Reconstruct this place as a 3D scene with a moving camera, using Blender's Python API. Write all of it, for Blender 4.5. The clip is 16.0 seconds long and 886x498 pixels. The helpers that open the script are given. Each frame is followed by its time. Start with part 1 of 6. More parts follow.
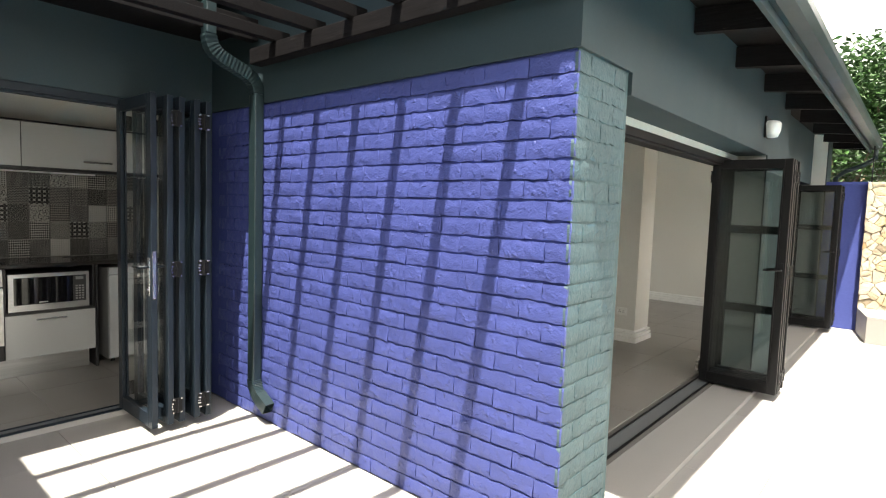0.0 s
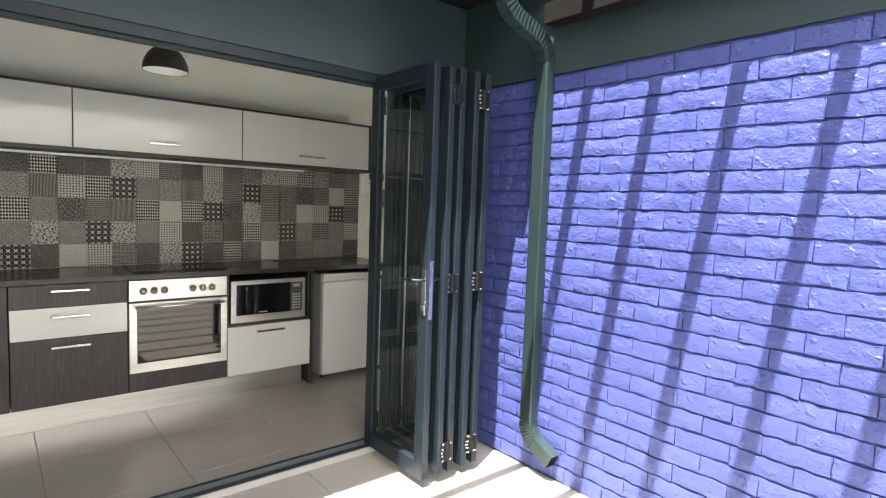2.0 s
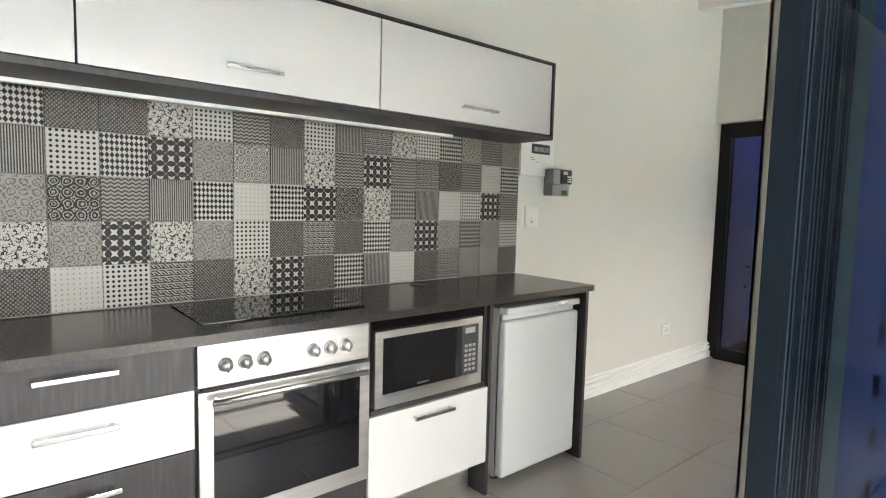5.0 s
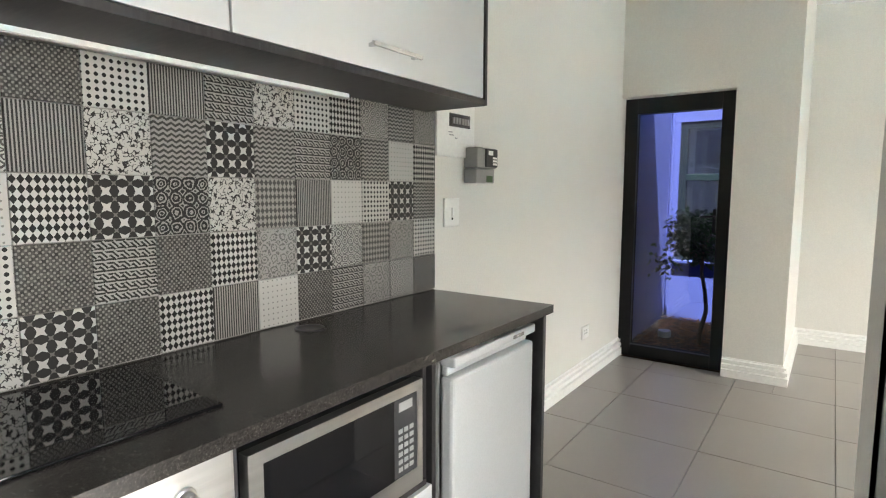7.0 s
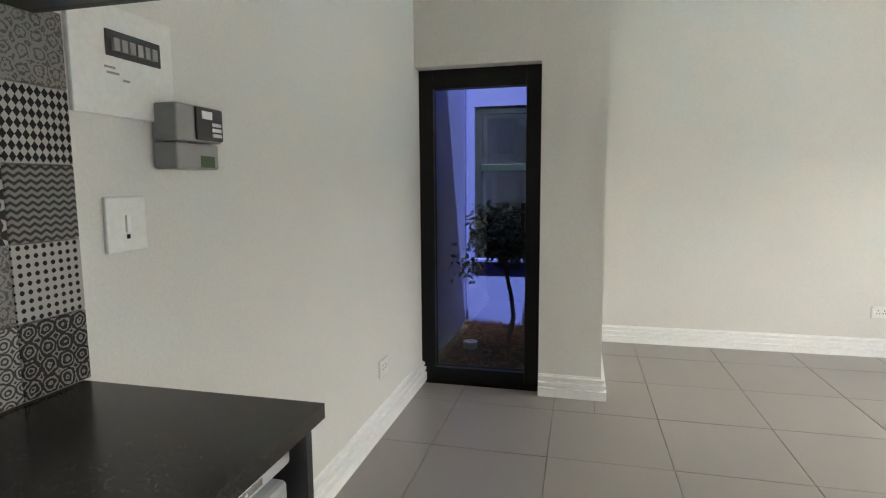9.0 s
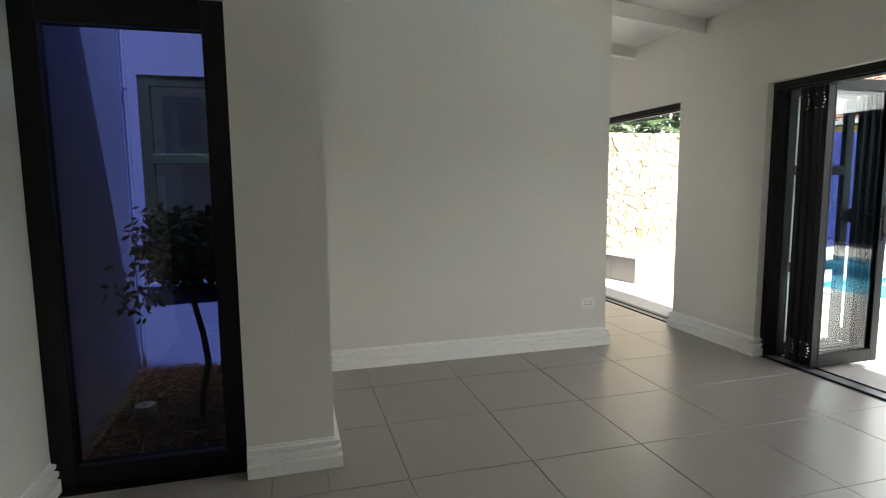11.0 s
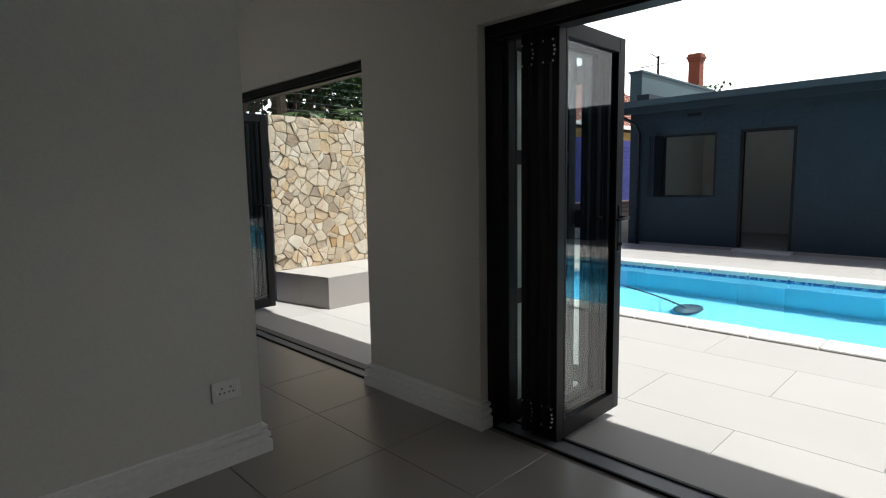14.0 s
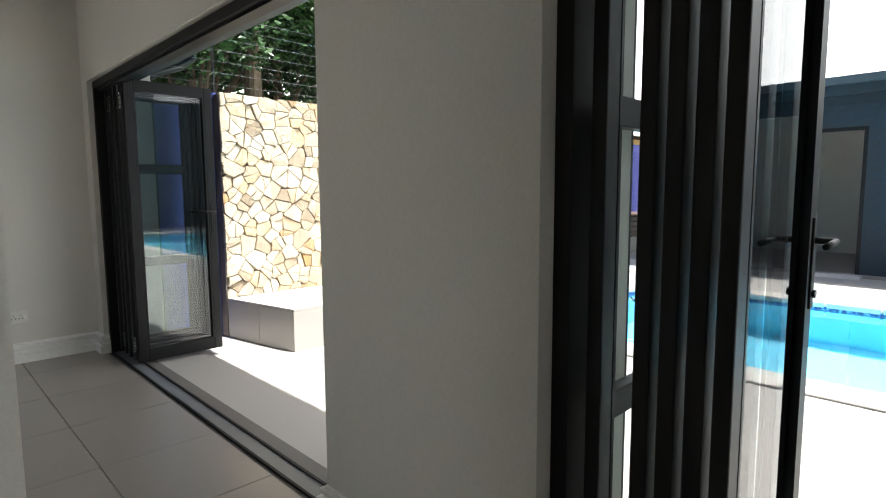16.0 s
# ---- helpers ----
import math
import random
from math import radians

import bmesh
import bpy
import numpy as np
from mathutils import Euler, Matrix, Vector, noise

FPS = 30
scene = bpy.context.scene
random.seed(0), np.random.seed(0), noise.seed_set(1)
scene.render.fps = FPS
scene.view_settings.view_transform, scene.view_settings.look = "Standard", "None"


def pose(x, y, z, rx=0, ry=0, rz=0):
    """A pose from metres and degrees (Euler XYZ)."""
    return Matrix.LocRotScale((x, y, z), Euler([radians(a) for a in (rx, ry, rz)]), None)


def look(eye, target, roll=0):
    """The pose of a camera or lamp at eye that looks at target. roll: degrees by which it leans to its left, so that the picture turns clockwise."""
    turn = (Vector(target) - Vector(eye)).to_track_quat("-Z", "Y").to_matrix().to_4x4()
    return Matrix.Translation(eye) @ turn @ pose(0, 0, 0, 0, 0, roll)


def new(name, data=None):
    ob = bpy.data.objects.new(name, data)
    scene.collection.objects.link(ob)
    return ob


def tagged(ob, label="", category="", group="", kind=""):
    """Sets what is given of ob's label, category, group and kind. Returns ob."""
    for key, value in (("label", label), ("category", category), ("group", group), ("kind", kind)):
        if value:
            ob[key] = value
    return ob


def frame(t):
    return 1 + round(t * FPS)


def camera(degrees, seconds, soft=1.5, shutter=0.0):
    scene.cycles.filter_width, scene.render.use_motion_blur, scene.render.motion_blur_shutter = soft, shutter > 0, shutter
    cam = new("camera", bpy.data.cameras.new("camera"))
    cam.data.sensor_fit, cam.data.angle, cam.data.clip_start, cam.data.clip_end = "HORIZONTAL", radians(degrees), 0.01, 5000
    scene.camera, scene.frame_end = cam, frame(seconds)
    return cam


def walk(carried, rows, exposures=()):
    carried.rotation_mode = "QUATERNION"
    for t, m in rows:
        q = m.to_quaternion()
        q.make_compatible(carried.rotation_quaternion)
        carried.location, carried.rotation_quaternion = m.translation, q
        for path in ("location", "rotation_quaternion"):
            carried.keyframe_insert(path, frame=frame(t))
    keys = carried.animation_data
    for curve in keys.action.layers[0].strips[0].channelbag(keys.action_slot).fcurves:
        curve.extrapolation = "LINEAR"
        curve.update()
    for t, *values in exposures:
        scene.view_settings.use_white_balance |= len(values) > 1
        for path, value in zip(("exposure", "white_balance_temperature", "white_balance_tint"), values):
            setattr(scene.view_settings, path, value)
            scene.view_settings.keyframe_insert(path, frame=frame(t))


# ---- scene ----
cam = camera(77.5, 16.0, 1.15)
PATH = [
    (0, (0.799, 0.539, 1.473), (-0.506, 2.048, 1.324), 1.9),
    (0.5, (0.52, 0.493, 1.446), (-0.867, 1.928, 1.308), 2.2),
    (1, (0.18, 0.447, 1.451), (-1.268, 1.82, 1.302), 2.2),
    (1.5, (-0.201, 0.378, 1.433), (-1.706, 1.686, 1.281), 2.1),
    (2, (-0.654, 0.246, 1.422), (-2.191, 1.517, 1.264), 2.0),
    (2.5, (-1.08, 0.22, 1.416), (-2.657, 1.439, 1.262), 2.2),
    (3, (-1.491, 0.189, 1.393), (-3.093, 1.377, 1.245), 2.2),
    (3.5, (-1.877, 0.179, 1.374), (-3.481, 1.364, 1.222), 2.2),
    (6, (-3.304, 0.673, 1.314), (-4.681, 2.112, 1.13), 0.7),
    (6.5, (-3.493, 0.769, 1.341), (-4.763, 2.301, 1.147), 0.4),
    (7, (-3.636, 0.934, 1.349), (-4.784, 2.558, 1.14), 0.1),
    (7.5, (-3.779, 1.165, 1.344), (-4.807, 2.866, 1.127), -0.3),
    (8, (-3.92, 1.4, 1.336), (-4.811, 3.176, 1.11), -0.5),
    (8.5, (-3.996, 1.653, 1.341), (-4.687, 3.515, 1.106), -0.5),
    (11, (-4.015, 2.861, 1.297), (-3.487, 4.776, 1.064), -0.6),
    (11.5, (-3.916, 3.084, 1.278), (-3.072, 4.882, 1.048), -0.7),
    (12, (-3.761, 3.327, 1.283), (-2.66, 4.981, 1.049), -0.9),
    (12.5, (-3.566, 3.565, 1.274), (-2.324, 5.114, 1.036), -1.1),
    (13, (-3.317, 3.808, 1.276), (-1.983, 5.278, 1.031), -1.0),
    (13.5, (-3.013, 4.043, 1.269), (-1.641, 5.478, 1.025), -1.1),
    (14, (-2.736, 4.322, 1.258), (-1.343, 5.736, 1.015), -1.0),
    (14.5, (-2.459, 4.603, 1.262), (-1.051, 6.002, 1.018), -0.7),
    (15, (-2.195, 4.866, 1.265), (-0.783, 6.26, 1.019), -0.5),
    (15.5, (-1.955, 5.13, 1.23), (-0.548, 6.533, 0.999), -0.3),
    (16, (-1.745, 5.386, 1.187), (-0.348, 6.803, 0.981), -0.3),
]
EXPOSURE = [(0, 1.46, 7000, 7), (1, 1.98, 7050, 7), (2.5, 2.78, 7100, 7), (3.5, 3.2, 6900, 7), (6, 3.78, 6570, 8), (7.5, 3.78, 6600, 8), (8.5, 3.45, 6550, 8), (11, 2.1, 6400, 6), (12, 1.3, 6300, 7), (12.5, 1.05, 6250, 7), (13.5, 0.4, 6200, 8), (14.5, 0.1, 6200, 8), (15.5, 0.82, 6250, 7), (16, 1.45, 6300, 7)]
walk(cam, [(t, look(eye, target, roll)) for t, eye, target, roll in PATH], EXPOSURE)

# ---- light ----
SUN_WAY = Vector((-0.15, 0.34, -1.0)).normalized()
sun = new("sun", bpy.data.lights.new("sun", "SUN"))
sun.data.energy, sun.data.angle, sun.data.color = 5.0, radians(0.53), (1.0, 0.965, 0.91)
sun.rotation_euler = SUN_WAY.to_track_quat("-Z", "Y").to_euler()
world = bpy.data.worlds.new("sky")
scene.world = world
world.use_nodes = True
wn = world.node_tree
sky = wn.nodes.new("ShaderNodeTexSky")
sky.sky_type, sky.sun_disc = "NISHITA", False
sky.sun_elevation = math.asin(-SUN_WAY.z)
sky.sun_rotation = math.atan2(-SUN_WAY.x, -SUN_WAY.y)
sky.dust_density, sky.air_density, sky.ozone_density = 4.0, 1.0, 0.6
wn.nodes["Background"].inputs["Strength"].default_value = 0.065
wn.links.new(sky.outputs["Color"], wn.nodes["Background"].inputs["Color"])


# ---- helpers of this scene ----
def link(ob, parent):
    if parent is not None:
        ob.parent = parent
    return ob


def part(name, bm, mat, parent=None, label=""):
    me = bpy.data.meshes.new(name)
    bmesh.ops.recalc_face_normals(bm, faces=bm.faces)
    bm.to_mesh(me)
    bm.free()
    for m in (mat if isinstance(mat, (list, tuple)) else (mat,)):
        me.materials.append(m)
    return tagged(link(new(name, me), parent), label)


def thing(name, label, category, group="", kind="", at=(0, 0, 0)):
    ob = new(name)
    ob.empty_display_size = 0.1
    ob.location = at
    return tagged(ob, label, category, group, kind)


def add_box(bm, x0, x1, y0, y1, z0, z1, bevel=0.0, mi=0):
    vs = [bm.verts.new(p) for p in ((x0, y0, z0), (x1, y0, z0), (x1, y1, z0), (x0, y1, z0),
                                    (x0, y0, z1), (x1, y0, z1), (x1, y1, z1), (x0, y1, z1))]
    fs = [bm.faces.new([vs[i] for i in q]) for q in ((0, 3, 2, 1), (4, 5, 6, 7), (0, 1, 5, 4), (1, 2, 6, 5), (2, 3, 7, 6), (3, 0, 4, 7))]
    for f in fs:
        f.material_index = mi
    if bevel:
        es = {e for f in fs for e in f.edges}
        got = bmesh.ops.bevel(bm, geom=list(es), offset=bevel, segments=2, affect="EDGES", profile=0.5)
        for f in got["faces"]:
            f.material_index = mi
    return vs


def box(x0, x1, y0, y1, z0, z1, bevel=0.0):
    bm = bmesh.new()
    add_box(bm, x0, x1, y0, y1, z0, z1, bevel)
    return bm


def sheet(*corners):
    """A pane of glass: one sheet."""
    bm = bmesh.new()
    bm.faces.new([bm.verts.new(c) for c in corners])
    return bm


def boxes(rows, bevel=0.0):
    bm = bmesh.new()
    for r in rows:
        add_box(bm, *r, bevel)
    return bm


def add_cyl(bm, p0, p1, r0, r1=None, n=16, caps=True):
    p0, p1 = Vector(p0), Vector(p1)
    m = Matrix.Translation((p0 + p1) / 2) @ (p1 - p0).to_track_quat("Z", "Y").to_matrix().to_4x4()
    bmesh.ops.create_cone(bm, cap_ends=caps, segments=n, radius1=r0, radius2=r0 if r1 is None else r1, depth=(p1 - p0).length, matrix=m)


def cyl(p0, p1, r0, r1=None, n=16):
    bm = bmesh.new()
    add_cyl(bm, p0, p1, r0, r1, n)
    return bm


def sweep(bm, path, section, closed=True):
    """A section (list of (u, v)) along a path of points, u sideways, v up."""
    rings = []
    for i, p in enumerate(path):
        p = Vector(p)
        d = (Vector(path[min(i + 1, len(path) - 1)]) - Vector(path[max(i - 1, 0)])).normalized()
        side = d.cross(Vector((0, 0, 1)))
        if side.length < 1e-3:
            side = Vector((1, 0, 0))
        side.normalize()
        up = side.cross(d)
        rings.append([bm.verts.new(p + side * u + up * v) for u, v in section])
    n = len(section)
    for a, b in zip(rings, rings[1:]):
        for i in range(n if closed else n - 1):
            bm.faces.new((a[i], a[(i + 1) % n], b[(i + 1) % n], b[i]))
    if closed:
        bm.faces.new(rings[0][::-1])
        bm.faces.new(rings[-1])


def lathe(bm, profile, centre, n=32):
    rings = []
    for r, z in profile:
        rings.append([bm.verts.new((centre[0] + r * math.cos(2 * math.pi * i / n), centre[1] + r * math.sin(2 * math.pi * i / n), centre[2] + z)) for i in range(n)])
    for a, b in zip(rings, rings[1:]):
        for i in range(n):
            bm.faces.new((a[i], a[(i + 1) % n], b[(i + 1) % n], b[i]))


def smooth(ob):
    for p in ob.data.polygons:
        p.use_smooth = True
    return ob


# ---- materials ----
class Nodes:
    """A small way to write node trees."""

    def __init__(self, name):
        self.mat = bpy.data.materials.new(name)
        self.mat.use_nodes = True
        self.t = self.mat.node_tree
        self.bsdf = self.t.nodes["Principled BSDF"]
        self.coord = self.t.nodes.new("ShaderNodeTexCoord").outputs["Object"]

    def put(self, socket, value):
        if hasattr(value, "is_output"):
            self.t.links.new(value, socket)
        elif isinstance(value, (tuple, list)) and len(value) == 3 and socket.type == "RGBA":
            socket.default_value = (*value, 1)
        else:
            socket.default_value = value

    def f(self, op, a, b=0.0, c=None):
        n = self.t.nodes.new("ShaderNodeMath")
        n.operation = op
        self.put(n.inputs[0], a)
        self.put(n.inputs[1], b)
        if c is not None:
            self.put(n.inputs[2], c)
        return n.outputs[0]

    def noise(self, scale, detail=4.0, rough=0.55, vec=None, stretch=None):
        n = self.t.nodes.new("ShaderNodeTexNoise")
        n.inputs["Scale"].default_value, n.inputs["Detail"].default_value, n.inputs["Roughness"].default_value = scale, detail, rough
        v = vec or self.coord
        if stretch:
            mp = self.t.nodes.new("ShaderNodeMapping")
            mp.inputs["Scale"].default_value = stretch
            self.t.links.new(v, mp.inputs["Vector"])
            v = mp.outputs[0]
        self.t.links.new(v, n.inputs["Vector"])
        return n.outputs["Fac"]

    def voronoi(self, scale, feature="F1", vec=None):
        n = self.t.nodes.new("ShaderNodeTexVoronoi")
        n.feature = feature
        n.inputs["Scale"].default_value = scale
        self.t.links.new(vec or self.coord, n.inputs["Vector"])
        return n.outputs["Distance"]

    def ramp(self, fac, stops):
        n = self.t.nodes.new("ShaderNodeValToRGB")
        el = n.color_ramp.elements
        while len(el) < len(stops):
            el.new(0.5)
        for e, (p, c) in zip(el, stops):
            e.position, e.color = p, (*c, 1) if not isinstance(c, float) else (c, c, c, 1)
        self.put(n.inputs[0], fac)
        return n.outputs["Color"]

    def mix(self, fac, a, b, kind="MIX"):
        n = self.t.nodes.new("ShaderNodeMix")
        n.data_type, n.blend_type = "RGBA", kind
        self.put(n.inputs[0], fac)
        self.put(n.inputs[6], a)
        self.put(n.inputs[7], b)
        return n.outputs[2]

    def random(self):
        return self.t.nodes.new("ShaderNodeObjectInfo").outputs["Random"]

    def island(self):
        return self.t.nodes.new("ShaderNodeNewGeometry").outputs["Random Per Island"]

    def split(self):
        n = self.t.nodes.new("ShaderNodeSeparateXYZ")
        self.t.links.new(self.coord, n.inputs[0])
        return n.outputs

    def bump(self, height, strength=0.3, distance=0.01):
        n = self.t.nodes.new("ShaderNodeBump")
        n.inputs["Strength"].default_value, n.inputs["Distance"].default_value = strength, distance
        self.put(n.inputs["Height"], height)
        self.t.links.new(n.outputs[0], self.bsdf.inputs["Normal"])

    def done(self, color, rough=0.5, metal=0.0, **more):
        self.put(self.bsdf.inputs["Base Color"], color)
        self.put(self.bsdf.inputs["Roughness"], rough)
        self.put(self.bsdf.inputs["Metallic"], metal)
        for k, v in more.items():
            self.put(self.bsdf.inputs[k.replace("_", " ")], v)
        return self.mat


def shade(c, k):
    return tuple(min(1.0, v * k) for v in c)


def painted(name, c, rough=0.6, grain=60.0, bump=0.15, vary=0.12, distance=0.004):
    n = Nodes(name)
    big, fine = n.noise(1.7, 5), n.noise(grain, 6)
    col = n.ramp(big, ((0.3, shade(c, 1 - vary)), (0.7, shade(c, 1 + vary * 0.6))))
    col = n.mix(0.25, col, n.ramp(fine, ((0.35, shade(c, 0.8)), (0.65, shade(c, 1.08)))))
    n.bump(fine, bump, distance)
    return n.done(col, n.f("MULTIPLY_ADD", big, 0.2, rough - 0.1), 0.0, Specular_IOR_Level=0.5 if max(c) > 0.03 else 0.3)


def pieces_paint(name, c, rough, vary=0.18, bump=0.6, grain=45.0):
    """Paint on bricks: a little different from piece to piece, with drips and pits."""
    n = Nodes(name)
    geo = n.t.nodes.new("ShaderNodeNewGeometry").outputs["Position"]
    r = n.random()
    lum, pits, big = n.noise(24, 4, 0.6, geo), n.noise(110, 3, 0.6, geo), n.noise(3.0, 4, 0.5, geo)
    col = n.ramp(r, ((0.0, shade(c, 1 - vary)), (1.0, shade(c, 1 + vary * 0.5))))
    col = n.mix(0.35, col, n.ramp(big, ((0.3, shade(c, 0.82)), (0.7, shade(c, 1.12)))))
    lumps = n.ramp(n.noise(30, 2, 0.5, geo), ((0.6, 0.0), (0.74, 1.0)))
    h = n.f("MULTIPLY_ADD", lumps, 0.18, n.f("MULTIPLY_ADD", pits, 0.12, n.f("MULTIPLY", lum, 0.55)))
    n.bump(h, bump, 0.016)
    return n.done(col, n.f("MULTIPLY_ADD", lum, 0.3, rough - 0.1), 0.0, Specular_IOR_Level=0.4)


def metal(name, c, rough=0.35, brushed=None):
    n = Nodes(name)
    g = n.noise(30, 4, 0.6, stretch=brushed)
    n.bump(g, 0.05, 0.002)
    return n.done(n.ramp(g, ((0.3, shade(c, 0.85)), (0.7, shade(c, 1.1)))), n.f("MULTIPLY_ADD", g, 0.2, rough - 0.1), 1.0)


def glass(name, tint=(0.88, 0.92, 0.92), smoke=0.0):
    m = bpy.data.materials.new(name)
    m.use_nodes = True
    t = m.node_tree
    t.nodes.clear()
    out, mixer = t.nodes.new("ShaderNodeOutputMaterial"), t.nodes.new("ShaderNodeMixShader")
    clear, gloss, edge = t.nodes.new("ShaderNodeBsdfTransparent"), t.nodes.new("ShaderNodeBsdfGlossy"), t.nodes.new("ShaderNodeLayerWeight")
    clear.inputs[0].default_value = (*shade(tint, 1 - smoke), 1)
    gloss.inputs["Roughness"].default_value = 0.01
    edge.inputs[0].default_value = 0.5
    power, sum_ = t.nodes.new("ShaderNodeMath"), t.nodes.new("ShaderNodeMath")
    power.operation, sum_.operation = "POWER", "MULTIPLY_ADD"
    power.inputs[1].default_value, sum_.inputs[1].default_value, sum_.inputs[2].default_value = 4.5, 0.8, 0.065
    t.links.new(edge.outputs["Facing"], power.inputs[0])
    t.links.new(power.outputs[0], sum_.inputs[0])
    t.links.new(sum_.outputs[0], mixer.inputs[0])
    t.links.new(clear.outputs[0], mixer.inputs[1])
    t.links.new(gloss.outputs[0], mixer.inputs[2])
    t.links.new(mixer.outputs[0], out.inputs[0])
    return m


def tile_stone(name, c, rough, vary=0.06, spec=0.5):
    """Large porcelain tiles: cloudy grey, a little different from tile to tile."""
    n = Nodes(name)
    geo = n.t.nodes.new("ShaderNodeNewGeometry").outputs["Position"]
    cloud, fine, smear = n.noise(1.6, 3, 0.5, geo), n.noise(90, 3, 0.6, geo), n.noise(2.5, 2, 0.5, geo)
    col = n.ramp(n.random(), ((0.0, shade(c, 1 - vary)), (1.0, shade(c, 1 + vary))))
    col = n.mix(0.5, col, n.ramp(cloud, ((0.25, shade(c, 0.95)), (0.75, shade(c, 1.05)))))
    col = n.mix(0.08, col, n.ramp(fine, ((0.4, shade(c, 0.8)), (0.6, shade(c, 1.1)))))
    n.bump(fine, 0.04, 0.002)
    return n.done(col, n.f("MULTIPLY_ADD", smear, 0.12, rough - 0.06), 0.0, Specular_IOR_Level=spec)


WALL_WHITE = painted("warm white wall paint", (0.70, 0.68, 0.63), 0.75, 110, 0.08, 0.03)
CEIL_WHITE = painted("white ceiling paint", (0.85, 0.84, 0.81), 0.8, 80, 0.06, 0.03)
SKIRT = painted("white gloss skirting paint", (0.86, 0.855, 0.83), 0.35, 40, 0.03, 0.02)
TEAL = painted("dark teal wall paint", (0.024, 0.043, 0.050), 0.62, 70, 0.12, 0.1)
TEAL_BRICK = pieces_paint("teal brick paint", (0.066, 0.112, 0.125), 0.45, 0.12, 1.0)
NAVY_BRICK = pieces_paint("slate blue brick paint", (0.021, 0.039, 0.056), 0.65)
BLUE_BRICK = pieces_paint("ultramarine brick paint", (0.064, 0.082, 0.278), 0.36, 0.12, 1.0)
DEEP_BLUE = pieces_paint("deep ultramarine brick paint", (0.035, 0.042, 0.24), 0.6, 0.15, 0.8)
BLUE_MORTAR = painted("ultramarine mortar paint", (0.055, 0.076, 0.26), 0.65, 35, 0.6, 0.12, 0.01)
TEAL_MORTAR = painted("teal mortar paint", (0.07, 0.115, 0.12), 0.65, 35, 0.6, 0.12, 0.01)
NAVY_MORTAR = painted("slate mortar paint", (0.016, 0.030, 0.043), 0.7, 35, 0.5, 0.12, 0.01)
BLUE_PLASTER = painted("ultramarine plaster paint", (0.065, 0.088, 0.33), 0.7, 30, 0.35, 0.1, 0.008)
ALU = painted("charcoal powder-coated aluminium", (0.012, 0.019, 0.028), 0.36, 200, 0.03, 0.1)
ALU_BLACK = painted("black powder-coated aluminium", (0.004, 0.004, 0.0048), 0.52, 200, 0.03, 0.1)
TRACK = painted("grey anodised aluminium", (0.17, 0.18, 0.19), 0.4, 120, 0.04, 0.1)
PIPE = painted("teal gutter enamel", (0.017, 0.031, 0.035), 0.32, 25, 0.08, 0.15)
STEEL = metal("brushed stainless steel", (0.6, 0.59, 0.57), 0.34, (1, 0.06, 1))
CHROME = metal("polished chrome", (0.56, 0.56, 0.56), 0.24)
GREY_STEEL = painted("silver fridge enamel", (0.52, 0.53, 0.53), 0.32, 150, 0.03, 0.04)
DARK_PLASTIC = painted("charcoal plastic", (0.03, 0.03, 0.032), 0.45, 150, 0.05, 0.1)
BLACK_GLASS = Nodes("black glass").done((0.006, 0.006, 0.007), 0.04)
WHITE_LAM = Nodes("white gloss laminate").done((0.52, 0.52, 0.505), 0.14)
GLASS = glass("clear glass")
GLASS_SMOKE = glass("smoked glass", smoke=0.45)
GLASS_TINT = glass("tinted window glass", (0.86, 0.93, 1.0), 0.64)
GROUT = painted("grey grout", (0.19, 0.178, 0.163), 0.85, 120, 0.2, 0.1)
OUT_GROUT = painted("dark paving grout", (0.24, 0.23, 0.22), 0.9, 120, 0.2, 0.1)
FLOOR_TILE = tile_stone("grey porcelain floor", (0.275, 0.252, 0.225), 0.33, 0.05, 1.0)
PAVE_TILE = tile_stone("pale porcelain paving", (0.44, 0.425, 0.40), 0.6)
BENCH_TILE = tile_stone("grey bench tile", (0.36, 0.335, 0.31), 0.5)
COPING = tile_stone("cream coping stone", (0.66, 0.63, 0.58), 0.6)
SWITCH = painted("white switch plastic", (0.78, 0.77, 0.73), 0.35, 60, 0.02, 0.02)
METER_GREY = painted("grey meter plastic", (0.3, 0.3, 0.29), 0.45, 60, 0.03, 0.05)
RUBBER = painted("black rubber", (0.01, 0.01, 0.01), 0.8, 60, 0.1, 0.1)


def weathered_timber():
    """Black stain, worn through to pale scratches along the grain."""
    n = Nodes("black stained timber")
    g = n.noise(14, 5, 0.6, stretch=(0.5, 6, 9))
    worn = n.ramp(n.noise(4, 5, 0.7, stretch=(1.2, 12, 16)), ((0.66, 0.0), (0.78, 1.0)))
    c = n.ramp(g, ((0.3, (0.004, 0.0035, 0.004)), (0.7, (0.011, 0.010, 0.011))))
    c = n.mix(n.f("MULTIPLY", worn, 0.5), c, (0.16, 0.155, 0.15))
    n.bump(g, 0.2, 0.003)
    return n.done(c, 0.72, 0.0, Specular_IOR_Level=0.12)


TIMBER = weathered_timber()


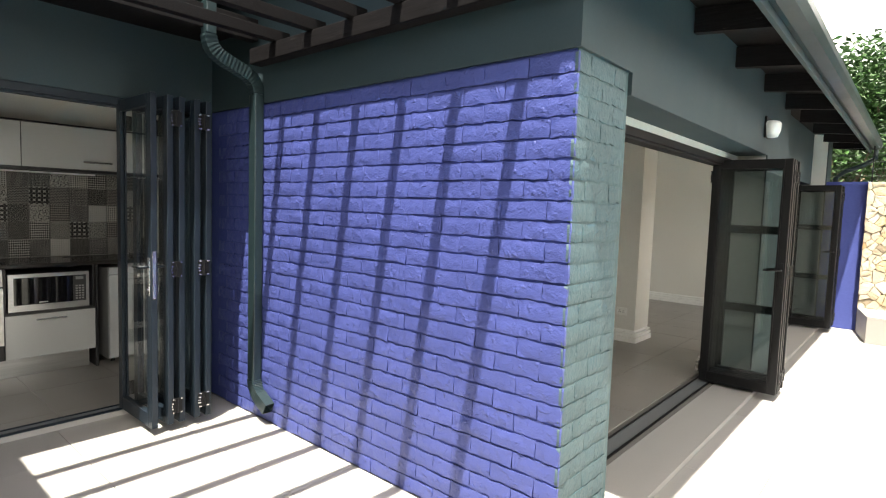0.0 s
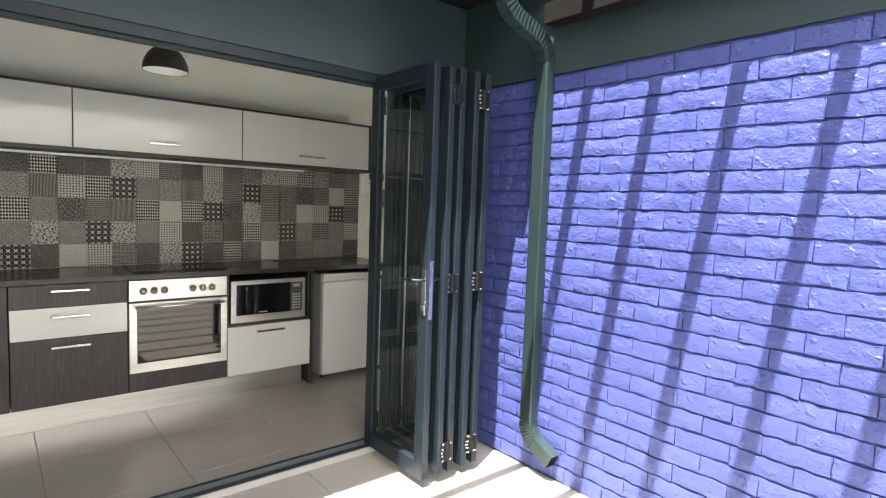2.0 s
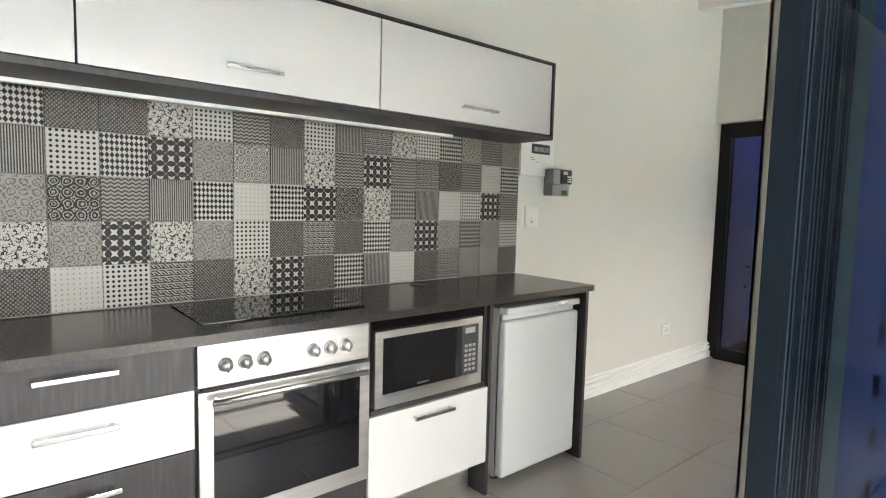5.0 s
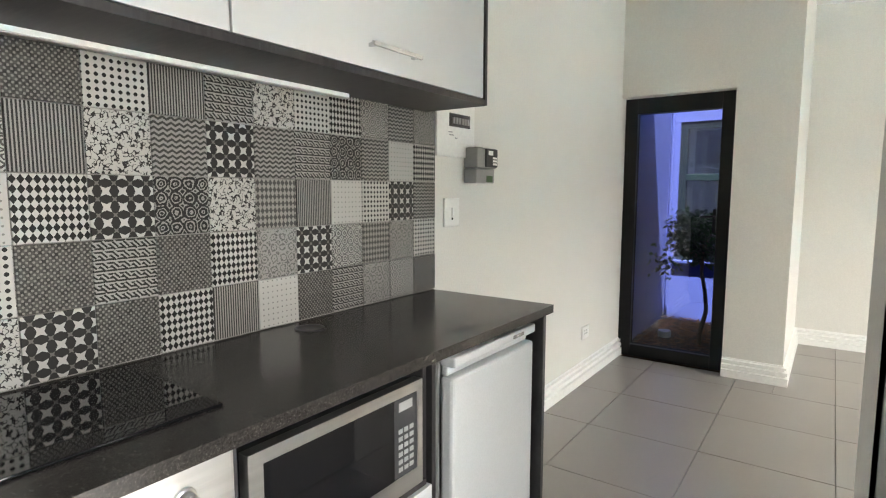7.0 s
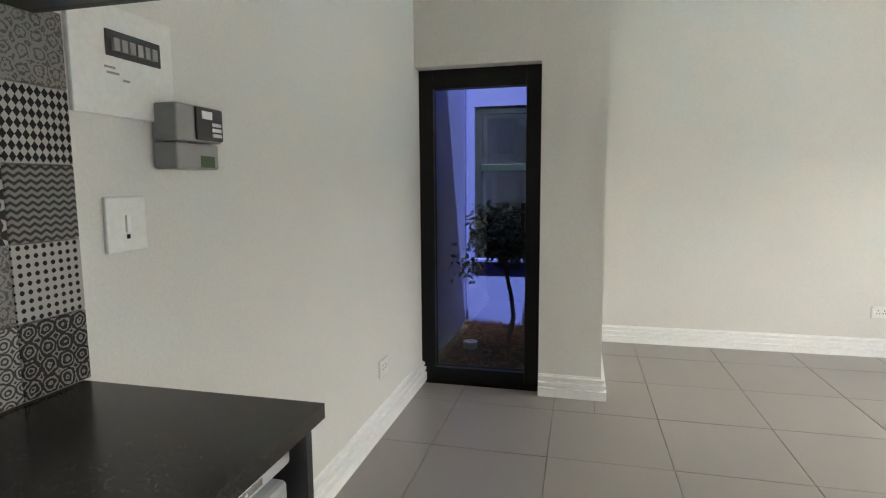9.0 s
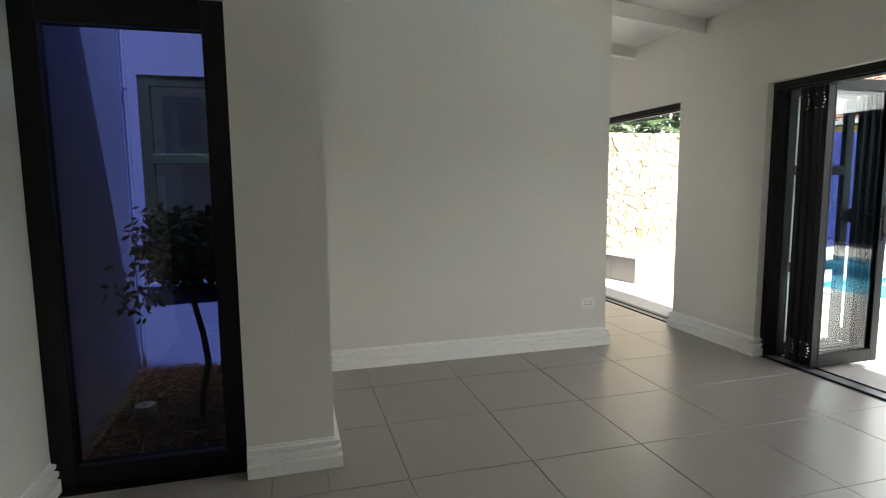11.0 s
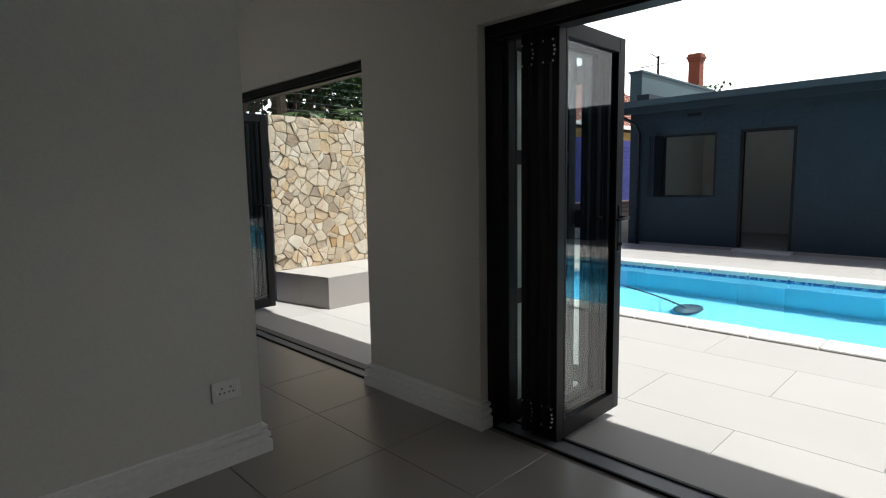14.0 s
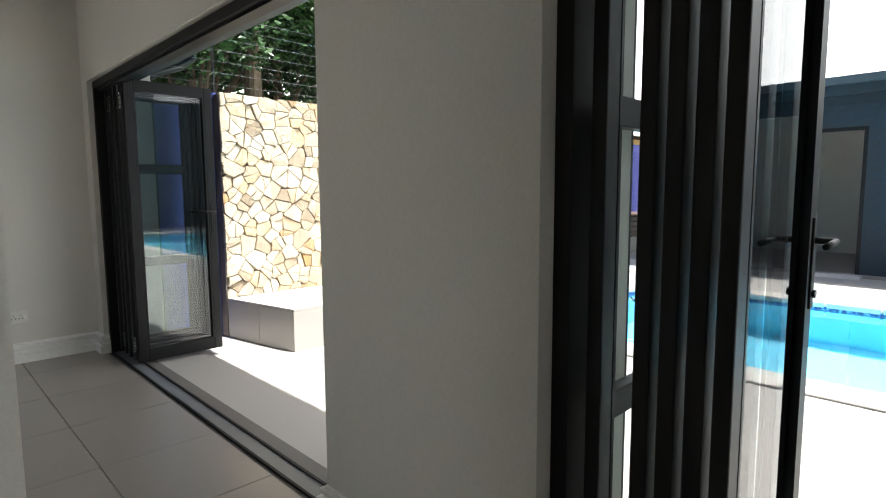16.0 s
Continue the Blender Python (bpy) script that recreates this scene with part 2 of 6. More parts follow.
def dark_wood():
    n = Nodes("charcoal woodgrain laminate")
    g = n.noise(9, 6, 0.65, stretch=(1, 9, 0.7))
    b = n.noise(2.5, 4, 0.6, stretch=(1, 3, 0.6))
    c = n.ramp(g, ((0.28, (0.008, 0.0075, 0.008)), (0.5, (0.02, 0.0185, 0.0195)), (0.72, (0.055, 0.051, 0.053))))
    c = n.mix(0.4, c, n.ramp(b, ((0.3, (0.012, 0.011, 0.012)), (0.7, (0.034, 0.031, 0.032)))))
    n.bump(g, 0.12, 0.003)
    return n.done(c, 0.45)


def worktop_stone():
    n = Nodes("charcoal quartz worktop")
    s = n.noise(260, 2, 0.6)
    c = n.ramp(s, ((0.35, (0.016, 0.0142, 0.013)), (0.62, (0.034, 0.0305, 0.028)), (0.72, (0.075, 0.069, 0.064))))
    return n.done(c, n.f("MULTIPLY_ADD", n.noise(3, 4), 0.1, 0.15), 0.0, Specular_IOR_Level=0.35)


def stone_cladding():
    n = Nodes("honey sandstone")
    geo = n.t.nodes.new("ShaderNodeNewGeometry").outputs["Position"]
    r = n.random()
    c = n.ramp(r, ((0.0, (0.44, 0.36, 0.27)), (0.15, (0.68, 0.59, 0.46)), (0.5, (0.78, 0.71, 0.58)), (0.72, (0.70, 0.55, 0.35)), (0.88, (0.80, 0.75, 0.65)), (1.0, (0.58, 0.38, 0.18))))
    cl, fi = n.noise(9, 5, 0.6, geo), n.noise(60, 5, 0.65, geo)
    c = n.mix(0.45, c, n.ramp(cl, ((0.3, (0.66, 0.58, 0.45)), (0.7, (1.0, 0.98, 0.93)))), "MULTIPLY")
    c = n.mix(0.3, c, n.ramp(fi, ((0.35, (0.55, 0.48, 0.4)), (0.65, (1.0, 1.0, 0.98)))), "MULTIPLY")
    n.bump(n.f("ADD", fi, cl), 0.7, 0.02)
    return n.done(c, 0.85)


def leaf_mat(name, a, b):
    n = Nodes(name)
    r = n.island()
    return n.done(n.ramp(r, ((0.0, a), (0.6, b), (1.0, shade(b, 1.5)))), 0.4, 0.0, Transmission_Weight=0.0)


def water_mat():
    n = Nodes("pool water")
    geo = n.t.nodes.new("ShaderNodeNewGeometry").outputs["Position"]
    w = n.noise(3.5, 3, 0.5, geo)
    n.bump(w, 0.12, 0.03)
    return n.done((0.75, 0.95, 1.0), 0.02, 0.0, Transmission_Weight=1.0, IOR=1.33)


def mulch_mat():
    n = Nodes("bark mulch")
    return n.done(n.ramp(n.island(), ((0.0, (0.05, 0.02, 0.01)), (0.5, (0.2, 0.075, 0.03)), (1.0, (0.38, 0.17, 0.07)))), 0.9)


def roof_tile_mat():
    n = Nodes("red clay roof tile")
    return n.done(n.ramp(n.island(), ((0.0, (0.24, 0.085, 0.055)), (1.0, (0.38, 0.15, 0.1)))), 0.8)


DARK_WOOD, QUARTZ, SANDSTONE = dark_wood(), worktop_stone(), stone_cladding()
LEAF_DARK = leaf_mat("glossy fig leaf", (0.012, 0.035, 0.012), (0.03, 0.085, 0.025))
LEAF_BUSH = leaf_mat("garden leaf", (0.02, 0.05, 0.012), (0.05, 0.115, 0.03))
LEAF_PALM = leaf_mat("palm leaf", (0.03, 0.055, 0.02), (0.08, 0.13, 0.05))
BARK = painted("grey brown bark", (0.2, 0.15, 0.105), 0.9, 30, 0.7, 0.3, 0.02)
WATER, MULCH, ROOF_TILE = water_mat(), mulch_mat(), roof_tile_mat()
POOL_SHELL = painted("pale blue pool plaster", (0.2, 0.6, 0.76), 0.7, 40, 0.1, 0.05)
SOIL = painted("dark soil", (0.05, 0.03, 0.02), 0.95, 40, 0.6, 0.3, 0.02)
OCHRE = painted("ochre wall paint", (0.55, 0.36, 0.12), 0.8, 30, 0.2, 0.1)
ROOF_SHEET = painted("pale roof sheeting", (0.42, 0.45, 0.47), 0.5, 12, 0.05, 0.08)
BROWN = painted("brown slatted plastic", (0.12, 0.07, 0.055), 0.6, 40, 0.2, 0.15)

# ---- measures ----
GROUND = -0.045                      # paving outside
XK = -5.045                          # kitchen wall, inner face
XF0, XF1 = -0.715, -0.29             # pool facade, inner and outer face
O1 = (3.10, 6.12)                    # first folding door opening, along y
O2 = (7.03, 10.05)                   # second one
HEAD = 1.985                         # head of both
KX0, KX1 = -3.53, -3.33              # kitchen facade
KY = 2.345                           # its jamb by the brick wall
YB = 2.59                            # face of the blue brick wall
YW = 5.36                            # wall with the courtyard window
YL = 6.715                           # long blank wall
XE = -1.605                           # its free end
YN = 10.2                            # back wall of the far room


def ceil_z(x):
    return 2.60 + 0.1 * (XF0 - x)


# ---- structure ----
def structure(name, bm, mat, label, category="wall"):
    return tagged(part(name, bm, mat), label, category, "", "structure")


structure("wall_kitchen", box(XK - 0.2, XK, -2.2, YW + 0.24, GROUND, 3.3), WALL_WHITE, "warm white plastered kitchen wall behind the cabinets")
for name, b, label in (
        ("wall_facade_lintel_1", (XF0, -0.52, O1[0], O1[1], HEAD, 2.75), "warm white plastered lintel over the pool folding door"),
        ("wall_facade_pier", (XF0, XF1, O1[1], O2[0], GROUND, 2.75), "warm white plastered pier between the folding doors"),
        ("wall_facade_lintel_2", (XF0, -0.475, O2[0], O2[1], HEAD, 2.75), "warm white plastered lintel over the bench folding door"),
        ("wall_facade_end", (XF0, XF1, O2[1], YN + 0.25, GROUND, 2.75), "warm white plastered end of the facade")):
    structure(name, box(*b), WALL_WHITE, label)
for name, b, label in (
        ("wall_outer_band", (XF1 - 0.002, XF1 + 0.012, YB - 0.006, O1[1], 2.134, 2.95), "dark teal plaster above the first folding door"),
        ("wall_outer_pier", (XF1, XF1 + 0.012, O1[1], O2[0], GROUND, 2.70), "dark teal plaster pier between the folding doors"),
        ("wall_outer_lintel", (-0.475, -0.463, O2[0], O2[1], HEAD, 2.70), "dark teal plaster above the bench folding door"),
        ("wall_outer_end", (XF1, XF1 + 0.012, O2[1], YN + 0.25, GROUND, 2.70), "dark teal plaster at the end of the facade"),
        ("wall_outer_drip", (-0.52, XF1 + 0.012, O1[0], O1[1], HEAD + 0.05, 2.134), "dark teal lintel edge of the first folding door")):
    structure(name, box(*b), TEAL, label)
structure("wall_head_lining", boxes(((-0.52, XF1 + 0.011, O1[0], O1[1], HEAD + 0.044, HEAD + 0.0495), (-0.58, -0.464, O2[0], O2[1], HEAD - 0.006, HEAD - 0.0005))), TEAL, "dark teal soffit over the folding doors")
structure("wall_brick_core", boxes((
    (-3.53, XF1 - 0.012, YB + 0.012, YB + 0.24, GROUND, 2.134),
    (XF0, XF1 - 0.012, YB + 0.24, O1[0] - 0.012, GROUND, 2.134))), [BLUE_MORTAR], "ultramarine painted brick wall core with recessed joints")
structure("wall_brick_return", boxes(((XF1 - 0.012, XF1 - 0.006, YB + 0.012, O1[0] - 0.004, GROUND, 2.134),)), TEAL_MORTAR, "teal painted joints of the brick pier")
structure("wall_brick_inner", boxes(((-3.53, XF0, YB + 0.24, YB + 0.25, 0, 3.1), (XF0 - 0.01, XF0, YB + 0.25, O1[0], 0, 2.75), (XF0, XF1 - 0.05, O1[0] - 0.012, O1[0], 0, HEAD), (-3.54, -3.53, 2.584, 2.84, 0, 3.1))), WALL_WHITE, "warm white plastered inside of the brick wall")
structure("wall_band", boxes(((-3.53, XF1 - 0.002, YB - 0.006, YB + 0.24, 2.134, 2.95), (-0.52, XF1 - 0.003, YB + 0.24, O1[1], 2.136, 2.95))), TEAL, "dark teal plaster band above the brick wall")
structure("wall_kitchen_front", boxes((
    (KX0, KX1, KY, YB - 0.006, GROUND, 2.14), (KX0, KX1, -2.2, YB - 0.006, 2.14, 3.2), (KX0, KX1, -2.2, -0.52, GROUND, 2.14))), TEAL, "dark teal kitchen facade around the folding doors")
structure("wall_kitchen_front_inner", boxes((
    (KX0 - 0.01, KX0, KY - 0.01, YB, 0, 2.14), (KX0 - 0.01, -3.43, KY - 0.01, KY, 0, 2.14), (KX0 - 0.01, KX0, -2.2, YB, 2.14, 3.2), (KX0 - 0.01, KX0, -2.2, -0.52, 0, 2.14))), WALL_WHITE, "warm white inside of the kitchen facade")
structure("wall_south", box(XK - 0.2, KX1, -2.4, -2.2, GROUND, 3.2), WALL_WHITE, "plain plastered end wall of the kitchen")
# Unseen wall, added to cut the light that reaches the kitchen.
structure("wall_patio_added", box(-3.33, 1.5, -2.75, -2.55, GROUND, 3.3), TEAL, "unseen dark teal wall added to cut light on the patio")
# Added out of view: gives the door glass a dark reflection, cuts sky light.
structure("wall_garden_added", box(-9, 12, -7.2, -7.0, GROUND, 4.4), TEAL, "dark teal wall added out of view to darken glass reflections")
structure("wall_window", boxes((
    (XK, -3.86, YW, YW + 0.24, 2.075, 3.2), (-4.245, -3.86, YW, YW + 0.24, 0, 2.075))), WALL_WHITE, "warm white plastered wall around the courtyard window")
structure("wall_living_side", box(-4.06, -3.86, YW + 0.24, YL + 0.4, 0, 3.2), WALL_WHITE, "warm white plastered side of the pier")
structure("wall_living", box(-3.86, XE, YL, YL + 0.4, 0, 3.2), WALL_WHITE, "long blank warm white plastered wall")
structure("wall_back", box(-4.06, XF1 + 0.01, YN, YN + 0.25, GROUND, 3.2), WALL_WHITE, "warm white plastered back wall of the far room")
# The opening is made up, out of view, to brighten the far room.
structure("wall_far_west", boxes(((-4.06, -3.86, YL + 0.4, 8.15, 0, 3.2), (-4.06, -3.86, 9.9, YN, 0, 3.2), (-4.06, -3.86, 8.15, 9.9, 0, 0.25), (-4.06, -3.86, 8.15, 9.9, 2.15, 3.2))), WALL_WHITE, "plain plastered wall of the far room with an unseen opening added for light")

bm = bmesh.new()
for x0, x1, y0, y1 in ((XK - 0.2, -3.62, -2.2, YW + 0.24), (-3.62, XF0, YB + 0.24, YW + 0.24), (-4.06, XF0, YW + 0.24, YN)):
    vs = [bm.verts.new((x, y, ceil_z(x) + dz)) for dz in (0, 0.1) for x, y in ((x0, y0), (x1, y0), (x1, y1), (x0, y1))]
    for q in ((0, 1, 2, 3), (7, 6, 5, 4), (0, 4, 5, 1), (1, 5, 6, 2), (2, 6, 7, 3), (3, 7, 4, 0)):
        bm.faces.new([vs[i] for i in q])
tagged(part("ceiling", bm, CEIL_WHITE), "white boarded sloping ceiling", "ceiling", "", "structure")

# exposed roof beams inside
y = 3.05
while y < 10.1:
    west = -3.86 if y > YW else XK
    bm = bmesh.new()
    vs = [bm.verts.new((x, y + dy, ceil_z(x) + dz)) for dz in (-0.11, 0.0) for x, dy in ((west, 0), (XF0, 0), (XF0, 0.06), (west, 0.06))]
    for q in ((0, 1, 2, 3), (7, 6, 5, 4), (0, 4, 5, 1), (1, 5, 6, 2), (2, 6, 7, 3), (3, 7, 4, 0)):
        bm.faces.new([vs[i] for i in q])
    tagged(part("ceiling_beam", bm, CEIL_WHITE), "white painted exposed ceiling beam under the sloping roof", "beam", "ceiling beams", "structure")
    y += 0.93

# roof sheets
bm = bmesh.new()
# The last strip is an unseen eave, sized to cast the courtyard shade.
for x0, x1, y0, y1 in ((XK - 0.3, -2.66, -2.5, YB - 0.2), (-5.3, 0.14, YB - 0.2, YW + 0.24), (-4.06, 0.14, YW + 0.24, YN + 0.6), (-5.3, -4.06, YW + 0.24, YW + 0.76)):
    def rz(x):
        return ceil_z(x) + 0.12
    vs = [bm.verts.new((x, y, rz(x) + dz)) for dz in (0, 0.05) for x, y in ((x0, y0), (x1, y0), (x1, y1), (x0, y1))]
    for q in ((0, 1, 2, 3), (7, 6, 5, 4), (0, 4, 5, 1), (1, 5, 6, 2), (2, 6, 7, 3), (3, 7, 4, 0)):
        bm.faces.new([vs[i] for i in q])
tagged(part("roof", bm, TIMBER), "dark sheeted lean-to roof with deep eaves", "roof", "", "structure")


def baseboard(pts, left):
    """Moulded skirting along a run of points; left: the wall is to the left of the run."""
    s = -1 if left else 1
    prof = [(0, 0), (0.034, 0), (0.034, 0.056), (0.018, 0.060), (0.018, 0.070), (0.03, 0.074), (0.03, 0.094), (0.01, 0.098), (0.01, 0.107), (0.022, 0.111), (0.022, 0.126), (0.004, 0.13), (0.004, 0.138), (0, 0.14)]
    bm = bmesh.new()
    rings = []
    P = [Vector((*p, 0)) for p in pts]
    for i, p in enumerate(P):
        d0 = (P[i] - P[i - 1]).normalized() if i else (P[1] - P[0]).normalized()
        d1 = (P[i + 1] - P[i]).normalized() if i < len(P) - 1 else d0
        n0, n1 = Vector((d0.y, -d0.x, 0)) * -s, Vector((d1.y, -d1.x, 0)) * -s
        n = (n0 + n1)
        n = n / max(0.2, n.dot(n0))
        rings.append([bm.verts.new(p + n * u + Vector((0, 0, v))) for u, v in prof])
    k = len(prof)
    for a, b in zip(rings, rings[1:]):
        for i in range(k):
            bm.faces.new((a[i], a[(i + 1) % k], b[(i + 1) % k], b[i]))
    bm.faces.new(rings[0])
    bm.faces.new(rings[-1][::-1])
    return tagged(part("baseboard", bm, SKIRT), "white moulded skirting board along the wall", "skirting", "skirting boards", "structure")


baseboard(((XK, 2.86), (XK, YW + 0.1)), True)
baseboard(((-4.245, YW), (-3.86, YW), (-3.86, YL), (XE, YL), (XE, YL + 0.4), (-3.86, YL + 0.4)), True)
baseboard(((XF0 + 0.06, O1[1]), (XF0, O1[1]), (XF0, O2[0]), (XF0 + 0.06, O2[0])), False)
baseboard(((XF0 + 0.06, O2[1]), (XF0, O2[1]), (XF0, YN), (-3.86, YN)), False)


# ---- folding doors ----
def door_leaf(parent, w, h, mat, rails=(), handle=False, pane=GLASS, stile=0.058):
    """One framed glass leaf in the x-z plane from x = 0 to w, centred on y = 0."""
    t = 0.019
    for x in (0, w - stile):
        part("stile", box(x, x + stile, -t, t, 0, h, 0.004), mat, parent)
    for z0, z1 in ((0, 0.09), (h - 0.075, h)) + tuple((z, z + 0.07) for z in rails):
        part("rail", box(stile, w - stile, -t, t, z0, z1, 0.004), mat, parent)
    for s in (-1, 1):
        part("glazing_bead", boxes(((stile, stile + 0.012, s * 0.014 - 0.006, s * 0.014 + 0.006, 0.09, h - 0.075), (w - stile - 0.012, w - stile, s * 0.014 - 0.006, s * 0.014 + 0.006, 0.09, h - 0.075))), mat, parent)
    cuts = [0.09] + [v for z in rails for v in (z, z + 0.07)] + [h - 0.075]
    for z0, z1 in zip(cuts[::2], cuts[1::2]):
        g = part("pane", sheet((stile, 0, z0), (w - stile, 0, z0), (w - stile, 0, z1), (stile, 0, z1)), pane, parent, "clear glass pane")
        g.visible_shadow = False
    if handle:
        hx = w - stile / 2
        for y0 in (-t - 0.006, t):
            part("handle_plate", box(hx - 0.016, hx + 0.016, y0, y0 + 0.006, 0.86, 1.1, 0.002), CHROME if handle == 2 else ALU_BLACK, parent)
        if handle == 2:
            part("lock_plate", box(w, w + 0.003, -0.011, 0.011, 0.84, 1.14, 0.001), CHROME, parent, "chrome lock plate on the edge")
        for s in (-1, 1):
            bm = bmesh.new()
            add_cyl(bm, (hx, s * t, 1.04), (hx, s * (t + 0.05), 1.04), 0.009)
            add_cyl(bm, (hx + 0.005, s * (t + 0.05), 1.04), (hx - 0.12, s * (t + 0.052), 1.035), 0.008)
            smooth(part("lever", bm, ALU if handle == 2 else ALU_BLACK, parent, "lever handle"))
            part("lock_cylinder", cyl((hx, s * t, 0.9), (hx, s * (t + 0.014), 0.9), 0.011), CHROME if handle == 2 else ALU_BLACK, parent)


def hinge(parent, x, y, z):
    bm = bmesh.new()
    add_cyl(bm, (x + 0.006, y, z - 0.05), (x + 0.006, y, z + 0.05), 0.006, n=12)
    add_box(bm, x, x + 0.004, y - 0.034, y + 0.034, z - 0.05, z + 0.05, 0.001)
    part("hinge", bm, ALU_BLACK, parent)
    bm = bmesh.new()
    for dy, dz in ((-0.026, -0.045), (0.026, -0.045), (-0.03, -0.018), (-0.034, 0.0), (-0.03, 0.018), (-0.026, 0.045), (0.026, 0.045)):
        s = 1 if x > 0 else -1
        lo, hi = sorted((x + 0.003, x + 0.003 + s * 0.007)) if x > 0 else (x - 0.005, x + 0.004)
        add_cyl(bm, (lo, y + dy, z + dz), (hi, y + dy, z + dz), 0.0054, n=8)
    tagged(part("hinge_bolts", bm, CHROME, parent, "chrome hinge bolts"), "", "", "", "stuff")


def fold_stack(name, label, ys, x0, w, h, mat, group, rails_on_last=True, handle=1, z0=0.015, pane=GLASS):
    """Leaves folded together, at right angles to the facade; ys from the outer face of the pack to the jamb."""
    for i, yy in enumerate(ys):
        d = thing("folding_door_leaf", label if i else label + ", lever handle", "door", group, "", (x0 + random.uniform(-0.006, 0.006), yy, z0))
        last = i == len(ys) - 1
        door_leaf(d, w, h, mat, (0.62, 1.32) if (last and rails_on_last) else (), handle if i == 0 else False, pane)
        if i < len(ys) - 1:
            gap = ys[i + 1] - yy
            at_out = i % 2 == 1
            for z in (0.12, 1.02, h - 0.14) if at_out else (0.12, h - 0.14):
                hinge(d, w if at_out else -0.012, gap / 2, z)
        else:
            for z in (0.12, 1.02, h - 0.14):
                hinge(d, w, -0.03, z)


fold_stack("kitchen", "charcoal aluminium glass door leaf folded beside brick wall", (1.955, 2.055, 2.13, 2.23, 2.305), -3.375, 0.565, 2.118, ALU, "kitchen folding door", False, 2, 0.002)
fold_stack("pool", "black aluminium glass door leaf folded open poolside", (5.75, 5.805, 5.862, 5.92, 6.035), -0.615, 0.60, 1.945, ALU_BLACK, "pool folding door")
fold_stack("bench", "black aluminium glass door leaf folded by the bench", (9.54, 9.64, 9.74, 9.85, 9.96), -0.63, 0.58, 1.93, ALU_BLACK, "bench folding door")


def door_frame(name, x0, x1, y0, y1, head, mat, label):
    f = thing(name, label, "door frame", "", "structure")
    part("head_track", boxes(((x0, x1, y0, y1, head - 0.05, head), (x0 + 0.02, x1 - 0.02, y0, y1, head - 0.065, head - 0.05))), mat, f)
    part("jamb", box(x0, x1, y0, y0 + 0.045, 0.0, head - 0.05, 0.003), mat, f)
    part("jamb", box(x0, x1, y1 - 0.045, y1, 0.0, head - 0.05, 0.003), mat, f)
    part("sill_track", boxes(((x0, x0 + 0.012, y0, y1, -0.02, 0.004), (x1 - 0.012, x1, y0, y1, -0.02, 0.004))), mat, f, "dark floor track")
    part("sill_plate", box(x0 + 0.012, x1 - 0.012, y0, y1, -0.02, -0.003), TRACK, f, "grey aluminium sill plate")


door_frame("door_1", -3.43, -3.34, -0.52, KY, 2.14, ALU, "charcoal aluminium frame of the open kitchen folding door")
door_frame("door_2", -0.66, -0.53, O1[0], O1[1], HEAD, ALU_BLACK, "black aluminium frame of the open pool folding door")
door_frame("door_3", -0.68, -0.58, O2[0], O2[1], HEAD, ALU_BLACK, "black aluminium frame of the open bench folding door")

# courtyard window
w1 = thing("window_1", "tall black aluminium fixed window looking into the planted courtyard", "window", "", "structure")
for nm, r in (("window_frame", (XK, -4.95, 5.46, 5.54, 0, 2.075)), ("window_frame", (-4.345, -4.245, 5.46, 5.54, 0, 2.075)), ("window_frame", (-4.95, -4.345, 5.46, 5.54, 0, 0.095)), ("window_frame", (-4.95, -4.345, 5.46, 5.54, 1.955, 2.075))):
    part(nm, box(*r, 0.004), ALU_BLACK, w1)
part("pane", sheet((-4.95, 5.5, 0.095), (-4.345, 5.5, 0.095), (-4.345, 5.5, 1.955), (-4.95, 5.5, 1.955)), GLASS_TINT, w1).visible_shadow = False
bm = bmesh.new()
add_cyl(bm, (-4.36, 5.455, 1.16), (-4.36, 5.43, 1.16), 0.008)
add_cyl(bm, (-4.36, 5.43, 1.165), (-4.45, 5.428, 1.16), 0.007)
add_box(bm, -4.372, -4.348, 5.45, 5.46, 1.04, 1.22, 0.002)
part("window_handle", bm, ALU_BLACK, w1)

# ---- kitchen ----
UX = -4.75
LX = -4.53


def bar_handle(parent, x, y0, y1, z):
    bm = box(x + 0.022, x + 0.032, y0, y1, z - 0.007, z + 0.007, 0.002)
    for yy in (y0 + 0.01, y1 - 0.02):
        add_box(bm, x, x + 0.024, yy, yy + 0.01, z - 0.005, z + 0.005)
    part("handle", bm, CHROME, parent, "brushed chrome bar handle")


for y0, y1, h0, h1 in ((-1.38, -0.37, -0.95, -0.75), (-0.37, 0.66, 0.05, 0.24), (0.66, 1.697, 1.075, 1.275), (1.697, 2.775, 2.13, 2.355)):
    c = thing("wall_cabinet", "white gloss wall cabinet with a charcoal edge above the tiles", "cabinet", "wall cabinets")
    for nm, r in (("bottom", (XK, UX - 0.02, y0 + 0.002, y1 - 0.002, 1.696, 1.712)), ("top", (XK, UX - 0.02, y0 + 0.002, y1 - 0.002, 2.045, 2.06)), ("back", (XK, XK + 0.016, y0 + 0.002, y1 - 0.002, 1.712, 2.045)),
                  ("side", (XK + 0.016, UX - 0.02, y0 + 0.002, y0 + 0.018, 1.712, 2.045)), ("side", (XK + 0.016, UX - 0.02, y1 - 0.018, y1 - 0.002, 1.712, 2.045))):
        part(nm, box(*r), DARK_WOOD, c)
    d = part("door", box(UX - 0.018, UX, y0 + 0.003, y1 - 0.003, 1.699, 2.058, 0.0015), WHITE_LAM, c, "white gloss lift-up door")
    bar_handle(d, UX, h0, h1, 1.764)
t = thing("cabinet_surround", "charcoal woodgrain frame around the wall cabinets", "panel")
